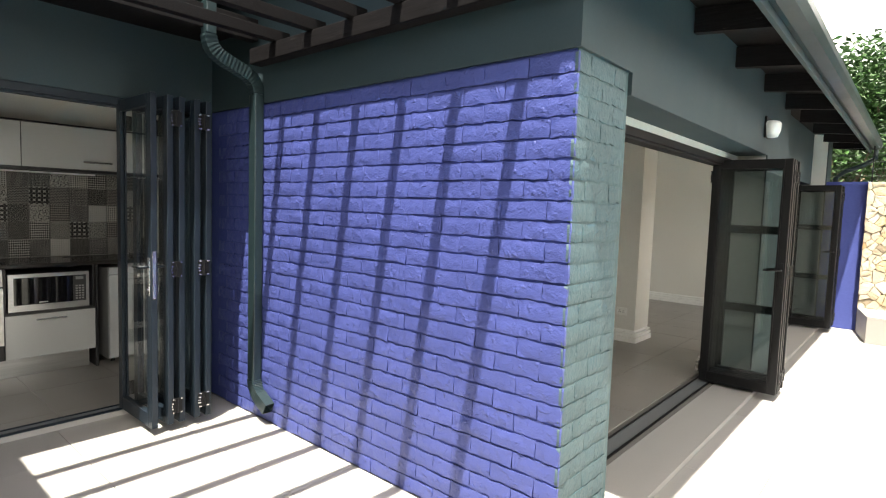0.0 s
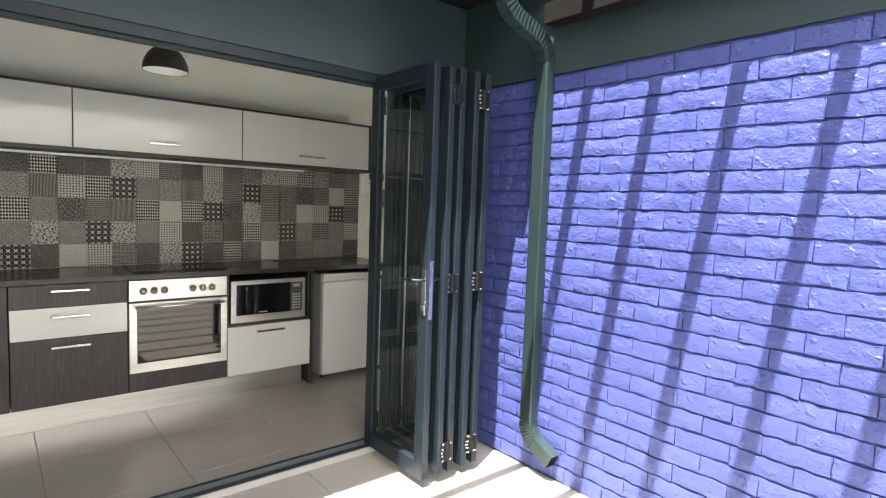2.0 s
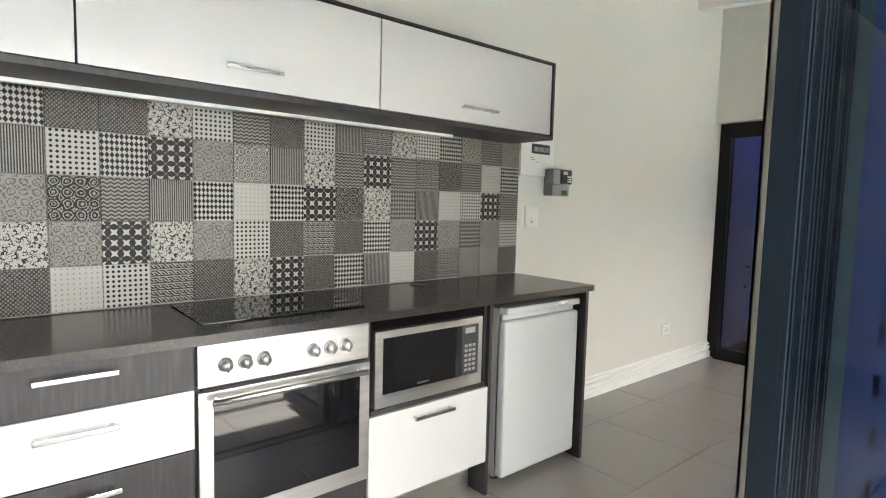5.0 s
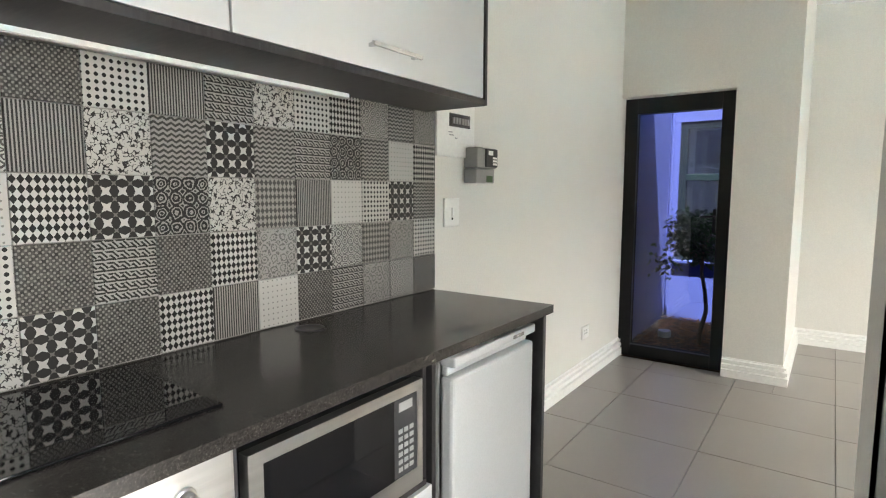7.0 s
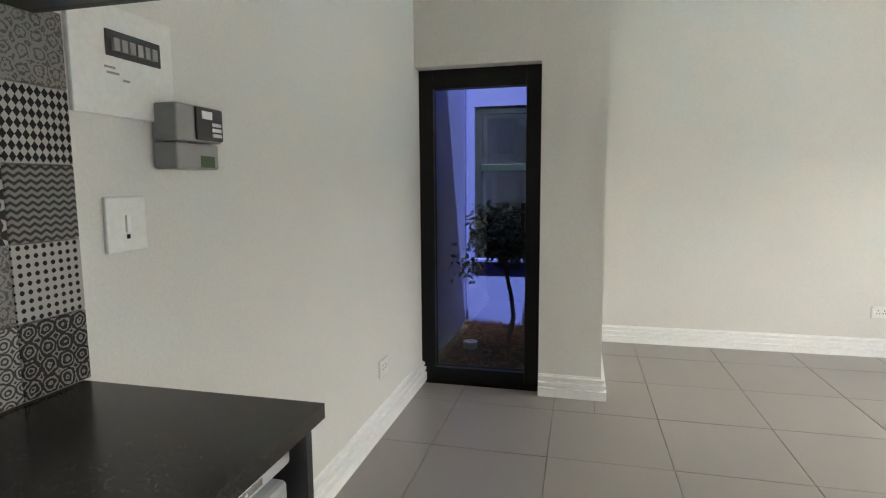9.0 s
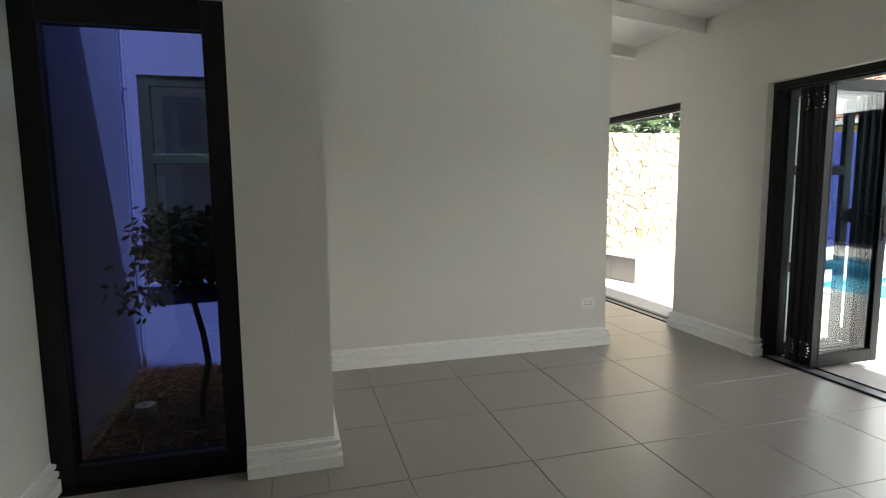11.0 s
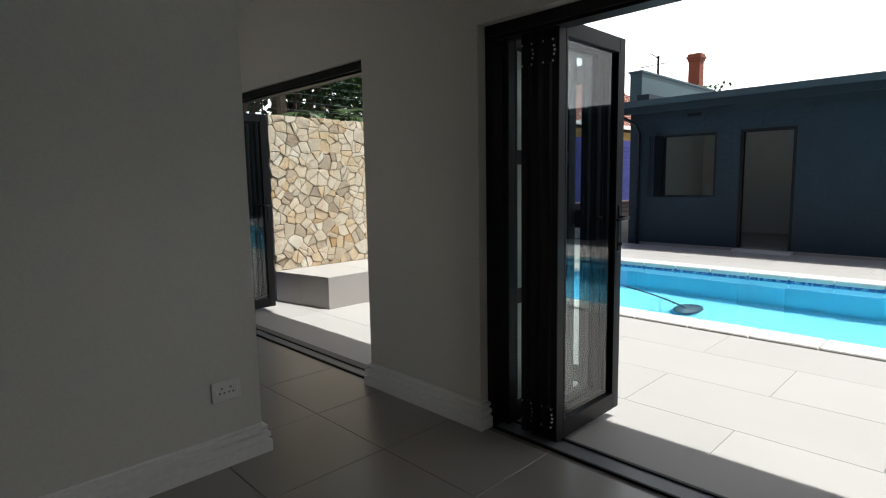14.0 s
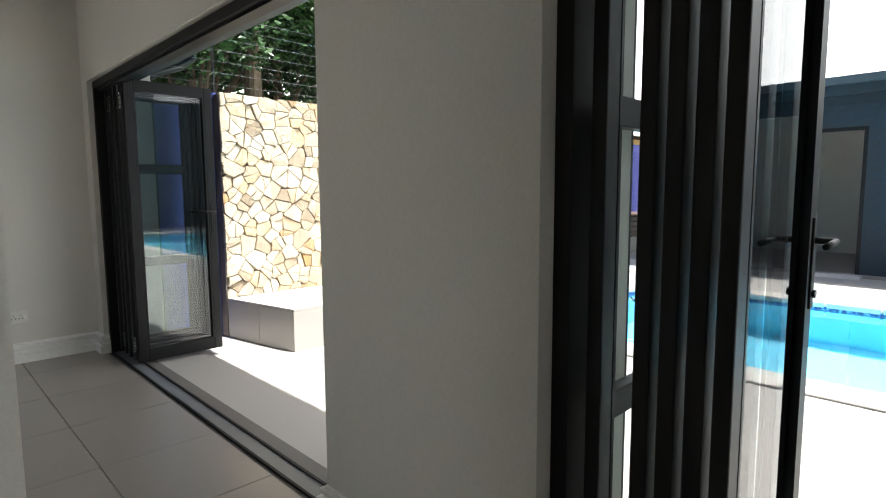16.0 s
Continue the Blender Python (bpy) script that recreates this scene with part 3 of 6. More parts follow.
part("bottom_panel", box(XK, UX + 0.004, -1.38, 2.777, 1.674, 1.694), DARK_WOOD, t)
part("top_panel", box(XK, UX + 0.004, -1.38, 2.777, 2.061, 2.074), DARK_WOOD, t)
part("end_panel", box(XK, UX + 0.004, 2.778, 2.795, 1.674, 2.074), DARK_WOOD, t)
strip = thing("light_strip", "slim aluminium light strip under the wall cabinets", "light")
part("channel", box(XK + 0.03, XK + 0.055, -1.0, 2.30, 1.658, 1.673), STEEL, strip)
part("diffuser", box(XK + 0.055, XK + 0.062, -1.0, 2.295, 1.66, 1.672), SKIRT, strip)

# worktop with the ceramic hob let into it
wt = thing("worktop", "polished charcoal quartz worktop along the tiled wall", "worktop")
part("slab", boxes(((XK, LX + 0.055, 0.17, 2.842, 0.895, 0.925), (XK, LX + 0.055, -1.36, -0.38, 0.895, 0.925), (XK, -4.93, -0.38, 0.17, 0.895, 0.925), (-4.62, LX + 0.055, -0.38, 0.17, 0.895, 0.925))), QUARTZ, wt)
sk = thing("sink", "black undermount kitchen sink set in the worktop", "sink")
part("basin", boxes(((-4.935, -4.615, -0.385, 0.175, 0.72, 0.73), (-4.94, -4.93, -0.385, 0.175, 0.73, 0.895), (-4.62, -4.61, -0.385, 0.175, 0.73, 0.895), (-4.93, -4.62, -0.39, -0.38, 0.73, 0.895), (-4.93, -4.62, 0.17, 0.18, 0.73, 0.895))), DARK_PLASTIC, sk)
part("waste", cyl((-4.78, -0.1, 0.73), (-4.78, -0.1, 0.735), 0.04, n=20), CHROME, sk)
bm = bmesh.new()
lathe(bm, ((0.0, 0.0), (0.036, 0.0), (0.04, 0.003), (0.045, 0.003), (0.046, 0.0)), (XK + 0.11, 2.06, 0.9262), 24)
smooth(part("cable_grommet", bm, DARK_PLASTIC, wt, "round black cable grommet"))
hob = thing("hob", "black ceramic glass hob set flush in the worktop", "hob")
part("glass_top", box(-5.0, -4.60, 0.955, 1.545, 0.9255, 0.931, 0.002), BLACK_GLASS, hob)


def base_unit(name, label, y0, y1, fronts, sides=True):
    c = thing(name, label, "cabinet", "base cabinets")
    for nm, r in (("side", (XK, LX - 0.022, y0, y0 + 0.016, 0.16, 0.893)), ("side", (XK, LX - 0.022, y1 - 0.016, y1, 0.16, 0.893)), ("bottom", (XK, LX - 0.022, y0 + 0.016, y1 - 0.016, 0.16, 0.176)), ("back", (XK, XK + 0.012, y0 + 0.016, y1 - 0.016, 0.176, 0.893))):
        part(nm, box(*r), DARK_WOOD, c)
    for z0, z1, mat, hy0, hy1, hz, lab in fronts:
        d = part("drawer_front", box(LX - 0.02, LX, y0 + 0.002, y1 - 0.002, z0, z1, 0.0015), mat, c, lab)
        if hy0 is not None:
            bar_handle(d, LX, hy0, hy1, hz)
    return c


W, D = "white gloss front", "charcoal woodgrain front"
base_unit("base_cabinet", "charcoal woodgrain base cabinet with a tall door", -1.34, -0.276, ((0.165, 0.884, DARK_WOOD, -0.62, -0.42, 0.842, D),))
base_unit("base_cabinet", "charcoal woodgrain base cabinet with a tall door", -0.272, 0.318, ((0.165, 0.884, DARK_WOOD, -0.03, 0.17, 0.842, D),))
base_unit("drawer_unit", "three-drawer unit in charcoal woodgrain with one white drawer", 0.322, 0.908,
          ((0.752, 0.884, DARK_WOOD, 0.515, 0.708, 0.848, D), (0.567, 0.748, WHITE_LAM, 0.512, 0.705, 0.695, W), (0.165, 0.563, DARK_WOOD, 0.512, 0.708, 0.515, D)))
base_unit("oven_housing", "charcoal woodgrain housing under the built-in oven", 0.912, 1.518, ((0.165, 0.285, DARK_WOOD, None, None, None, D),))
mc = base_unit("microwave_unit", "open microwave bay over a wide white drawer", 1.522, 2.148, ((0.165, 0.512, WHITE_LAM, 1.722, 1.932, 0.47, W),))
part("shelf", box(XK + 0.012, LX - 0.01, 1.538, 2.132, 0.515, 0.533), DARK_WOOD, mc)
part("side_panel", box(XK, LX - 0.004, 2.151, 2.169, 0.0, 0.894), DARK_WOOD, mc)
k = thing("plinth", "satin aluminium plinth under the base cabinets", "plinth")
part("kickboard", box(LX - 0.10, LX - 0.085, -1.34, 2.12, 0.002, 0.16), STEEL, k)
e = thing("end_panel", "charcoal woodgrain end panel beside the fridge", "panel")
part("panel", box(XK, LX + 0.03, 2.812, 2.834, 0.0, 0.894, 0.001), DARK_WOOD, e)

# oven
ov = thing("oven", "built-in stainless steel electric oven with six knobs", "oven")
part("body", box(XK + 0.05, LX - 0.021, 0.935, 1.495, 0.30, 0.875), DARK_PLASTIC, ov)
part("control_panel", box(LX - 0.02, LX + 0.004, 0.915, 1.515, 0.75, 0.882, 0.003), STEEL, ov, "brushed steel control panel")
for yy in (0.997, 1.058, 1.119, 1.292, 1.355, 1.416):
    bm = bmesh.new()
    add_cyl(bm, (LX + 0.004, yy, 0.813), (LX + 0.010, yy, 0.813), 0.024, 0.022, 24)
    add_cyl(bm, (LX + 0.010, yy, 0.813), (LX + 0.032, yy, 0.813), 0.018, 0.016, 24)
    add_box(bm, LX + 0.03, LX + 0.036, yy - 0.004, yy + 0.004, 0.795, 0.831)
    kn = smooth(part("knob", bm, STEEL, ov))
dr = part("oven_door", boxes(((LX - 0.015, LX + 0.012, 0.915, 1.515, 0.29, 0.35), (LX - 0.015, LX + 0.012, 0.915, 1.515, 0.695, 0.737), (LX - 0.015, LX + 0.012, 0.915, 0.957, 0.35, 0.695), (LX - 0.015, LX + 0.012, 1.473, 1.515, 0.35, 0.695))), STEEL, ov, "brushed steel oven door")
part("oven_window", box(LX - 0.012, LX + 0.0135, 0.957, 1.473, 0.35, 0.695), BLACK_GLASS, dr, "dark oven glass")
bm = cyl((LX + 0.045, 0.945, 0.712), (LX + 0.045, 1.485, 0.712), 0.010, n=16)
for yy in (0.965, 1.465):
    add_cyl(bm, (LX + 0.01, yy, 0.712), (LX + 0.045, yy, 0.712), 0.007)
smooth(part("oven_handle", bm, STEEL, dr))

# microwave
mw = thing("microwave", "silver microwave oven with a black glass door in its bay", "microwave")
my0, my1, mz0, mz1 = 1.547, 2.102, 0.541, 0.838
part("body", box(XK + 0.15, LX - 0.03, my0 + 0.005, my1 - 0.005, mz0 + 0.004, mz1 - 0.004, 0.004), DARK_PLASTIC, mw)
fr = part("front_frame", boxes(((LX - 0.03, LX, my0, my1, mz0, mz0 + 0.05), (LX - 0.03, LX, my0, my1, mz1 - 0.028, mz1), (LX - 0.03, LX, my0, my0 + 0.035, mz0 + 0.05, mz1 - 0.028), (LX - 0.03, LX, my1 - 0.022, my1, mz0 + 0.05, mz1 - 0.028))), STEEL, mw, "silver front frame")
part("door_glass", box(LX - 0.028, LX - 0.002, my0 + 0.035, my1 - 0.118, mz0 + 0.05, mz1 - 0.028), BLACK_GLASS, mw, "black door glass")
cp = part("keypad", box(LX - 0.028, LX - 0.003, my1 - 0.116, my1 - 0.022, mz0 + 0.05, mz1 - 0.028), DARK_PLASTIC, mw, "dark keypad panel")
part("display", box(LX - 0.003, LX - 0.002, my1 - 0.098, my1 - 0.042, mz1 - 0.066, mz1 - 0.042), METER_GREY, cp)
for r in range(6):
    for c in range(3):
        part("key", box(LX - 0.003, LX - 0.0015, my1 - 0.1 + c * 0.023, my1 - 0.084 + c * 0.023, mz0 + 0.066 + r * 0.021, mz0 + 0.078 + r * 0.021), METER_GREY, cp)
part("badge", box(LX, LX + 0.001, my0 + 0.2, my0 + 0.26, mz0 + 0.062, mz0 + 0.07), STEEL, fr)

# fridge
fg = thing("fridge", "small silver under-counter fridge with a top grip", "fridge")
part("cabinet", box(XK + 0.04, LX - 0.06, 2.262, 2.79, 0.03, 0.845, 0.004), METER_GREY, fg)
fd = part("door", box(LX - 0.052, LX - 0.002, 2.255, 2.797, 0.045, 0.79, 0.012), GREY_STEEL, fg, "silver fridge door")
part("grip", boxes(((LX - 0.052, LX + 0.004, 2.255, 2.797, 0.822, 0.855), (LX - 0.052, LX - 0.03, 2.263, 2.789, 0.79, 0.822)), 0.006), GREY_STEEL, fg, "pale grip rail along the top")
part("badge", box(LX + 0.004, LX + 0.006, 2.62, 2.70, 0.832, 0.845, 0.001), CHROME, fg)
for yy in (2.31, 2.73):
    part("foot", cyl((LX - 0.1, yy, 0.0), (LX - 0.1, yy, 0.032), 0.018, n=12), RUBBER, fg)

# pendant lamp
pl = thing("pendant_lamp", "black dome pendant lamp with a white inside over the kitchen", "lamp")
px, py, pz = -4.30, 1.08, 2.155
bm = bmesh.new()
lathe(bm, [(0.125 * math.cos(a * math.pi / 20), 0.15 * math.sin(a * math.pi / 20)) for a in range(0, 9)] + [(0.035, 0.155), (0.028, 0.19), (0.012, 0.2)], (px, py, pz), 36)
smooth(part("shade", bm, DARK_PLASTIC, pl, "black dome shade"))
bm = bmesh.new()
lathe(bm, [(0.121 * math.cos(a * math.pi / 20), 0.144 * math.sin(a * math.pi / 20)) for a in range(0, 9)] + [(0.0, 0.147)], (px, py, pz + 0.001), 36)
smooth(part("shade_inside", bm, SKIRT, pl, "white painted inside"))
part("flex", cyl((px, py, pz + 0.195), (px, py, ceil_z(px)), 0.004, n=8), RUBBER, pl)
bm = bmesh.new()
bmesh.ops.create_uvsphere(bm, u_segments=16, v_segments=10, radius=0.032, matrix=Matrix.Translation((px, py, pz + 0.07)))
smooth(part("bulb", bm, SWITCH, pl, "unlit white bulb"))

# electrics on the kitchen wall
db = thing("distribution_board", "white flush distribution board with black breakers", "fuse box")
part("cover", box(XK, XK + 0.012, 2.865, 3.165, 1.50, 1.745, 0.003), SWITCH, db)
part("breaker_window", box(XK + 0.012, XK + 0.016, 2.955, 3.12, 1.632, 1.69, 0.002), DARK_PLASTIC, db, "black breaker window")
for i in range(6):
    part("breaker", box(XK + 0.014, XK + 0.024, 2.97 + i * 0.023, 2.986 + i * 0.023, 1.645, 1.672), METER_GREY, db)
for i, (yy, w) in enumerate(((2.95, 0.03), (2.955, 0.035), (3.0, 0.02))):
    part("label_mark", box(XK + 0.012, XK + 0.0128, yy, yy + w, 1.605 - i * 0.012, 1.610 - i * 0.012), METER_GREY, db, "small printed label")
mt = thing("electricity_meter", "grey prepaid electricity meter with a black keypad head", "meter")
part("case", box(XK, XK + 0.075, 3.09, 3.265, 1.455, 1.548, 0.006), METER_GREY, mt)
part("keypad_head", box(XK + 0.075, XK + 0.083, 3.155, 3.262, 1.46, 1.545, 0.004), DARK_PLASTIC, mt, "black keypad head")
part("terminal_cover", box(XK, XK + 0.07, 3.09, 3.255, 1.385, 1.452, 0.006), METER_GREY, mt)
part("display", box(XK + 0.083, XK + 0.085, 3.175, 3.215, 1.515, 1.535), SKIRT, mt)
part("keys", boxes([(XK + 0.083, XK + 0.086, 3.215 + c * 0.013, 3.224 + c * 0.013, 1.47 + r * 0.014, 1.479 + r * 0.014) for r in range(3) for c in range(3)]), SKIRT, mt)
part("warning_label", box(XK + 0.07, XK + 0.0712, 3.18, 3.235, 1.39, 1.42), LEAF_BUSH, mt, "green printed label")


def socket(name, label, face, u0, u1, z0, z1, axis, out, style):
    s = thing(name, label, "socket" if style else "switch")

    def b(a0, a1, d0, d1, c0, c1, bev=0.0):
        lo, hi = sorted((face + out * d0, face + out * d1))
        return box(lo, hi, a0, a1, c0, c1, bev) if axis == "x" else box(a0, a1, lo, hi, c0, c1, bev)
    part("plate", b(u0, u1, 0, 0.01, z0, z1, 0.003), SWITCH, s)
    m = (u0 + u1) / 2
    if style:
        h = (z0 + z1) / 2
        part("rocker", b(u0 + 0.012, u0 + 0.026, 0.01, 0.014, h - 0.012, h + 0.012, 0.001), SKIRT, s)
        part("rocker", b(u1 - 0.026, u1 - 0.012, 0.01, 0.014, h - 0.012, h + 0.012, 0.001), SKIRT, s)
        for du, dz in ((-0.02, 0.014), (-0.03, -0.008), (-0.01, -0.008), (0.02, 0.014), (0.012, -0.008), (0.03, -0.008)):
            part("pin_hole", b(m + du - 0.003, m + du + 0.003, 0.0096, 0.0104, h + dz - 0.004, h + dz + 0.004), RUBBER, s)
    else:
        part("rocker", b(m - 0.006, m + 0.006, 0.01, 0.016, z0 + 0.045, z0 + 0.085, 0.001), SKIRT, s)
        part("toggle_mark", b(m - 0.005, m + 0.005, 0.0105, 0.0115, z0 + 0.03, z0 + 0.04), RUBBER, s)


socket("light_switch", "white wall switch beside the tiled splashback", XK, 2.925, 3.043, 1.19, 1.318, "x", 1, 0)
socket("wall_socket", "white double wall socket above the skirting", YL, -1.83, -1.70, 0.30, 0.39, "y", -1, 1)
socket("wall_socket", "white double wall socket above the skirting", YN, -1.27, -1.14, 0.28, 0.37, "y", -1, 1)
socket("wall_socket", "white double wall socket above the skirting", XK, 4.62, 4.75, 0.30, 0.39, "x", 1, 1)

# ---- patio: eaves, pergola, downpipe ----
kr = thing("eave_beam", "black stained eave beam of the kitchen roof", "beam")
part("fascia", box(-2.72, -2.64, -2.2, 2.56, 2.54, 2.68, 0.004), TIMBER, kr)
tagged(part("ceiling_eave", box(-3.33, -2.72, -2.2, YB - 0.01, 2.64, 2.68), TIMBER), "dark boarded soffit of the kitchen eave", "soffit", "", "structure")
pg = thing("pergola_beam", "black weathered pergola beam fixed along the teal wall", "beam")
part("beam", box(-2.60, -0.33, 2.473, 2.56, 2.365, 2.465, 0.005), TIMBER, pg)
part("bracket", boxes([(x, x + 0.05, 2.56, YB - 0.008, 2.38, 2.45) for x in (-2.3, -1.5, -0.6)]), TIMBER, pg)
for i in range(6):
    s = thing("pergola_slat", "black timber pergola slat over the patio", "slat", "pergola slats")
    xx = -0.485 - 0.366 * i
    part("slat", box(xx - 0.03, xx + 0.03, -0.6, 2.57, 2.466, 2.53, 0.003), TIMBER, s)
# Unseen sheet, added overhead so its edge casts the shade on the paving.
pr = thing("patio_shade_roof", "unseen dark roof sheet added to shade part of the patio", "roof")
part("sheet", box(-3.3, -0.2, -2.1, 0.40, 2.56, 2.60), TIMBER, pr)

dp = thing("downpipe", "dark teal metal downpipe with ribbed bends on the blue wall", "pipe")


def ribbed(path, ribs, parent, mat, side=Vector((0, 1, 0))):
    """A square pipe along a path; ribbed where the path bends."""
    bm = bmesh.new()
    sm = []
    for a, b in zip(path, path[1:]):
        for k in range(ribs):
            sm.append(Vector(a).lerp(Vector(b), k / ribs))
    sm.append(Vector(path[-1]))
    rings = []
    for i, p in enumerate(sm):
        d = (sm[min(i + 1, len(sm) - 1)] - sm[max(i - 1, 0)]).normalized()
        up = side.cross(d).normalized()
        k = 1.0 + (0.05 if i % 2 else -0.015)
        rings.append([bm.verts.new(p + side * (u * 0.8) * k + up * v * k * 1.15) for u, v in ((-0.04, -0.034), (0.04, -0.034), (0.04, 0.034), (-0.04, 0.034))])
    for a, b in zip(rings, rings[1:]):
        for i in range(4):
            bm.faces.new((a[i], a[(i + 1) % 4], b[(i + 1) % 4], b[i]))
    return part("elbow", bm, mat, parent, "ribbed elbow")


def arc(c, r, a0, a1, y, n=8):
    return [(c[0] + r * math.cos(radians(a0 + (a1 - a0) * i / n)), y, c[1] + r * math.sin(radians(a0 + (a1 - a0) * i / n))) for i in range(n + 1)]


PX, PY = -2.64, 2.55
part("shaft", boxes(((PX - 0.04, PX + 0.04, PY - 0.033, PY + 0.033, 0.24, 2.19),), 0.008), PIPE, dp)
Z0, Z1, OUT = 2.19, 2.50, 0.33
low, high = Vector((PX, PY, Z0)), Vector((PX, PY - OUT, Z1))
neck = []
for k in range(41):
    t = k / 40
    a, b, c, d = low, low + Vector((0, 0, 0.2)), high - Vector((0, 0, 0.2)), high
    neck.append(a * (1 - t) ** 3 + b * 3 * t * (1 - t) ** 2 + c * 3 * t * t * (1 - t) + d * t ** 3)
ribbed(neck, 1, dp, PIPE, Vector((1, 0, 0)))
part("outlet", box(PX - 0.04, PX + 0.04, PY - OUT - 0.033, PY - OUT + 0.033, Z1, 2.70, 0.006), PIPE, dp)
ribbed(arc((PX + 0.12, 0.24), 0.12, 180, 243, PY), 2, dp, PIPE)
g0 = Vector((PX + 0.12 + 0.12 * math.cos(radians(243)), PY, 0.24 + 0.12 * math.sin(radians(243))))
bm = bmesh.new()
dv = Vector((math.sin(radians(63)), 0, -math.cos(radians(63))))
nv = Vector((math.cos(radians(63)), 0, math.sin(radians(63))))
ring = []
for dd in (0, 0.13):
    for rr in (1.0, 0.88):
        ring.append([bm.verts.new(g0 + dv * dd + nv * (a * rr) + Vector((0, b * rr, 0))) for a, b in ((-0.04, -0.034), (0.04, -0.034), (0.04, 0.034), (-0.04, 0.034))])
for a, b in ((0, 2), (3, 1), (2, 3)):
    for i in range(4):
        bm.faces.new((ring[a][i], ring[a][(i + 1) % 4], ring[b][(i + 1) % 4], ring[b][i]))
part("shoe", bm, PIPE, dp, "open spout at the foot")
# eave over the pool side
yr = 3.0
while yr < 10.5:
    r = thing("rafter_tail", "dark timber rafter tail under the pool side eave", "rafter", "rafter tails")
    bm = bmesh.new()
    vs = [bm.verts.new((x, yr + dy, ceil_z(x) + dz)) for x in (XF1, 0.14) for dz in (-0.03, 0.11) for dy in (0, 0.055)]
    for q in ((0, 1, 3, 2), (4, 6, 7, 5), (0, 4, 5, 1), (2, 3, 7, 6), (0, 2, 6, 4), (1, 5, 7, 3)):
        bm.faces.new([vs[i] for i in q])
    part("rafter", bm, TIMBER, r)
    yr += 0.93
ft = thing("gutter", "teal metal eaves gutter with a curved downpipe", "gutter")
part("fascia", box(0.14, 0.165, 2.35, 10.7, 2.46, 2.64, 0.003), TEAL, ft)
bm = bmesh.new()
sweep(bm, [(0.225, 2.35, 2.56), (0.225, 10.7, 2.56)], [(-0.06, 0.05), (-0.06, -0.05), (-0.03, -0.06), (0.04, -0.05), (0.06, 0.0), (0.06, 0.05), (0.05, 0.05), (0.05, 0.0), (0.03, -0.04), (-0.05, -0.04), (-0.05, 0.05)])
part("channel", bm, PIPE, ft)
bm = bmesh.new()
sweep(bm, [(0.225, 10.55, 2.5), (0.225, 10.55, 2.38), (0.1, 10.53, 2.28), (-0.1, 10.5, 2.2), (-0.22, 10.5, 2.1), (-0.235, 10.5, GROUND + 0.1)], [(0.035 * math.cos(a), 0.035 * math.sin(a)) for a in [i * math.pi / 5 for i in range(10)]])
smooth(part("downpipe", bm, PIPE, ft))
wl = thing("wall_light", "white half-round bulkhead light on the teal facade", "lamp")
bm = bmesh.new()
lathe(bm, [(0.001, -0.09), (0.06, -0.08), (0.085, -0.03), (0.09, 0.03), (0.07, 0.05), (0.001, 0.055)], (0, 0, 0), 24)
bmesh.ops.scale(bm, vec=(0.8, 1, 1), verts=bm.verts)
bmesh.ops.translate(bm, vec=(XF1 + 0.055, 5.98, 2.25), verts=bm.verts)
smooth(part("diffuser", bm, SWITCH, wl, "white diffuser"))
part("backplate", box(XF1 + 0.012, XF1 + 0.03, 5.9, 6.06, 2.16, 2.34, 0.004), ALU_BLACK, wl)

# ---- courtyard behind the window ----
structure("wall_court_west", box(-5.35, -5.10, YW + 0.24, 7.4, GROUND, 2.95), BLUE_PLASTER, "ultramarine painted courtyard wall")
structure("wall_court_back", boxes(((-5.10, -4.06, 7.19, 7.4, GROUND, 0.62), (-5.10, -5.0, 7.19, 7.4, 0.62, 2.07), (-5.10, -4.06, 7.19, 7.4, 2.07, 2.95))), BLUE_PLASTER, "ultramarine painted courtyard wall around a window")
structure("wall_court_east", box(-4.07, -4.06, YW + 0.25, 7.19, GROUND, 2.95), BLUE_PLASTER, "ultramarine painted courtyard wall")
structure("wall_court_front", boxes(((-5.10, -4.07, YW + 0.24, YW + 0.25, 2.075, 2.95),)), BLUE_PLASTER, "ultramarine painted outside of the window wall")
w2 = thing("window_2", "teal framed courtyard window with a horizontal transom", "window", "", "structure")
part("window_frame", boxes(((-5.0, -4.93, 7.2, 7.27, 0.62, 2.07), (-4.13, -4.06, 7.2, 7.27, 0.62, 2.07), (-4.93, -4.13, 7.2, 7.27, 2.0, 2.07), (-4.93, -4.13, 7.2, 7.27, 0.62, 0.69))), ALU, w2)
part("transom", boxes(((-4.93, -4.13, 7.185, 7.27, 1.46, 1.53),), 0.005), PIPE, w2)
part("window_sill", box(-5.02, -4.07, 7.14, 7.2, 0.59, 0.62, 0.004), BLUE_PLASTER, w2)
part("pane", sheet((-4.93, 7.238, 0.69), (-4.13, 7.238, 0.69), (-4.13, 7.238, 1.46), (-4.93, 7.238, 1.46)), GLASS_SMOKE, w2)
part("pane", sheet((-4.93, 7.238, 1.53), (-4.13, 7.238, 1.53), (-4.13, 7.238, 2.0), (-4.93, 7.238, 2.0)), GLASS_SMOKE, w2)
structure("wall_behind_window", box(-5.1, -4.06, 7.9, 8.0, 0, 2.6), WALL_WHITE, "plain wall of the room behind the courtyard window")
# Ceiling added to block the sky, so the panes in front look dark.
tagged(part("ceiling_behind_window", box(-5.3, -4.06, 7.4, 8.0, 2.6, 2.66), CEIL_WHITE), "plain ceiling added to darken the room behind the courtyard window", "ceiling", "", "structure")
cd = thing("conduit", "thin blue painted conduit up the courtyard corner", "pipe")
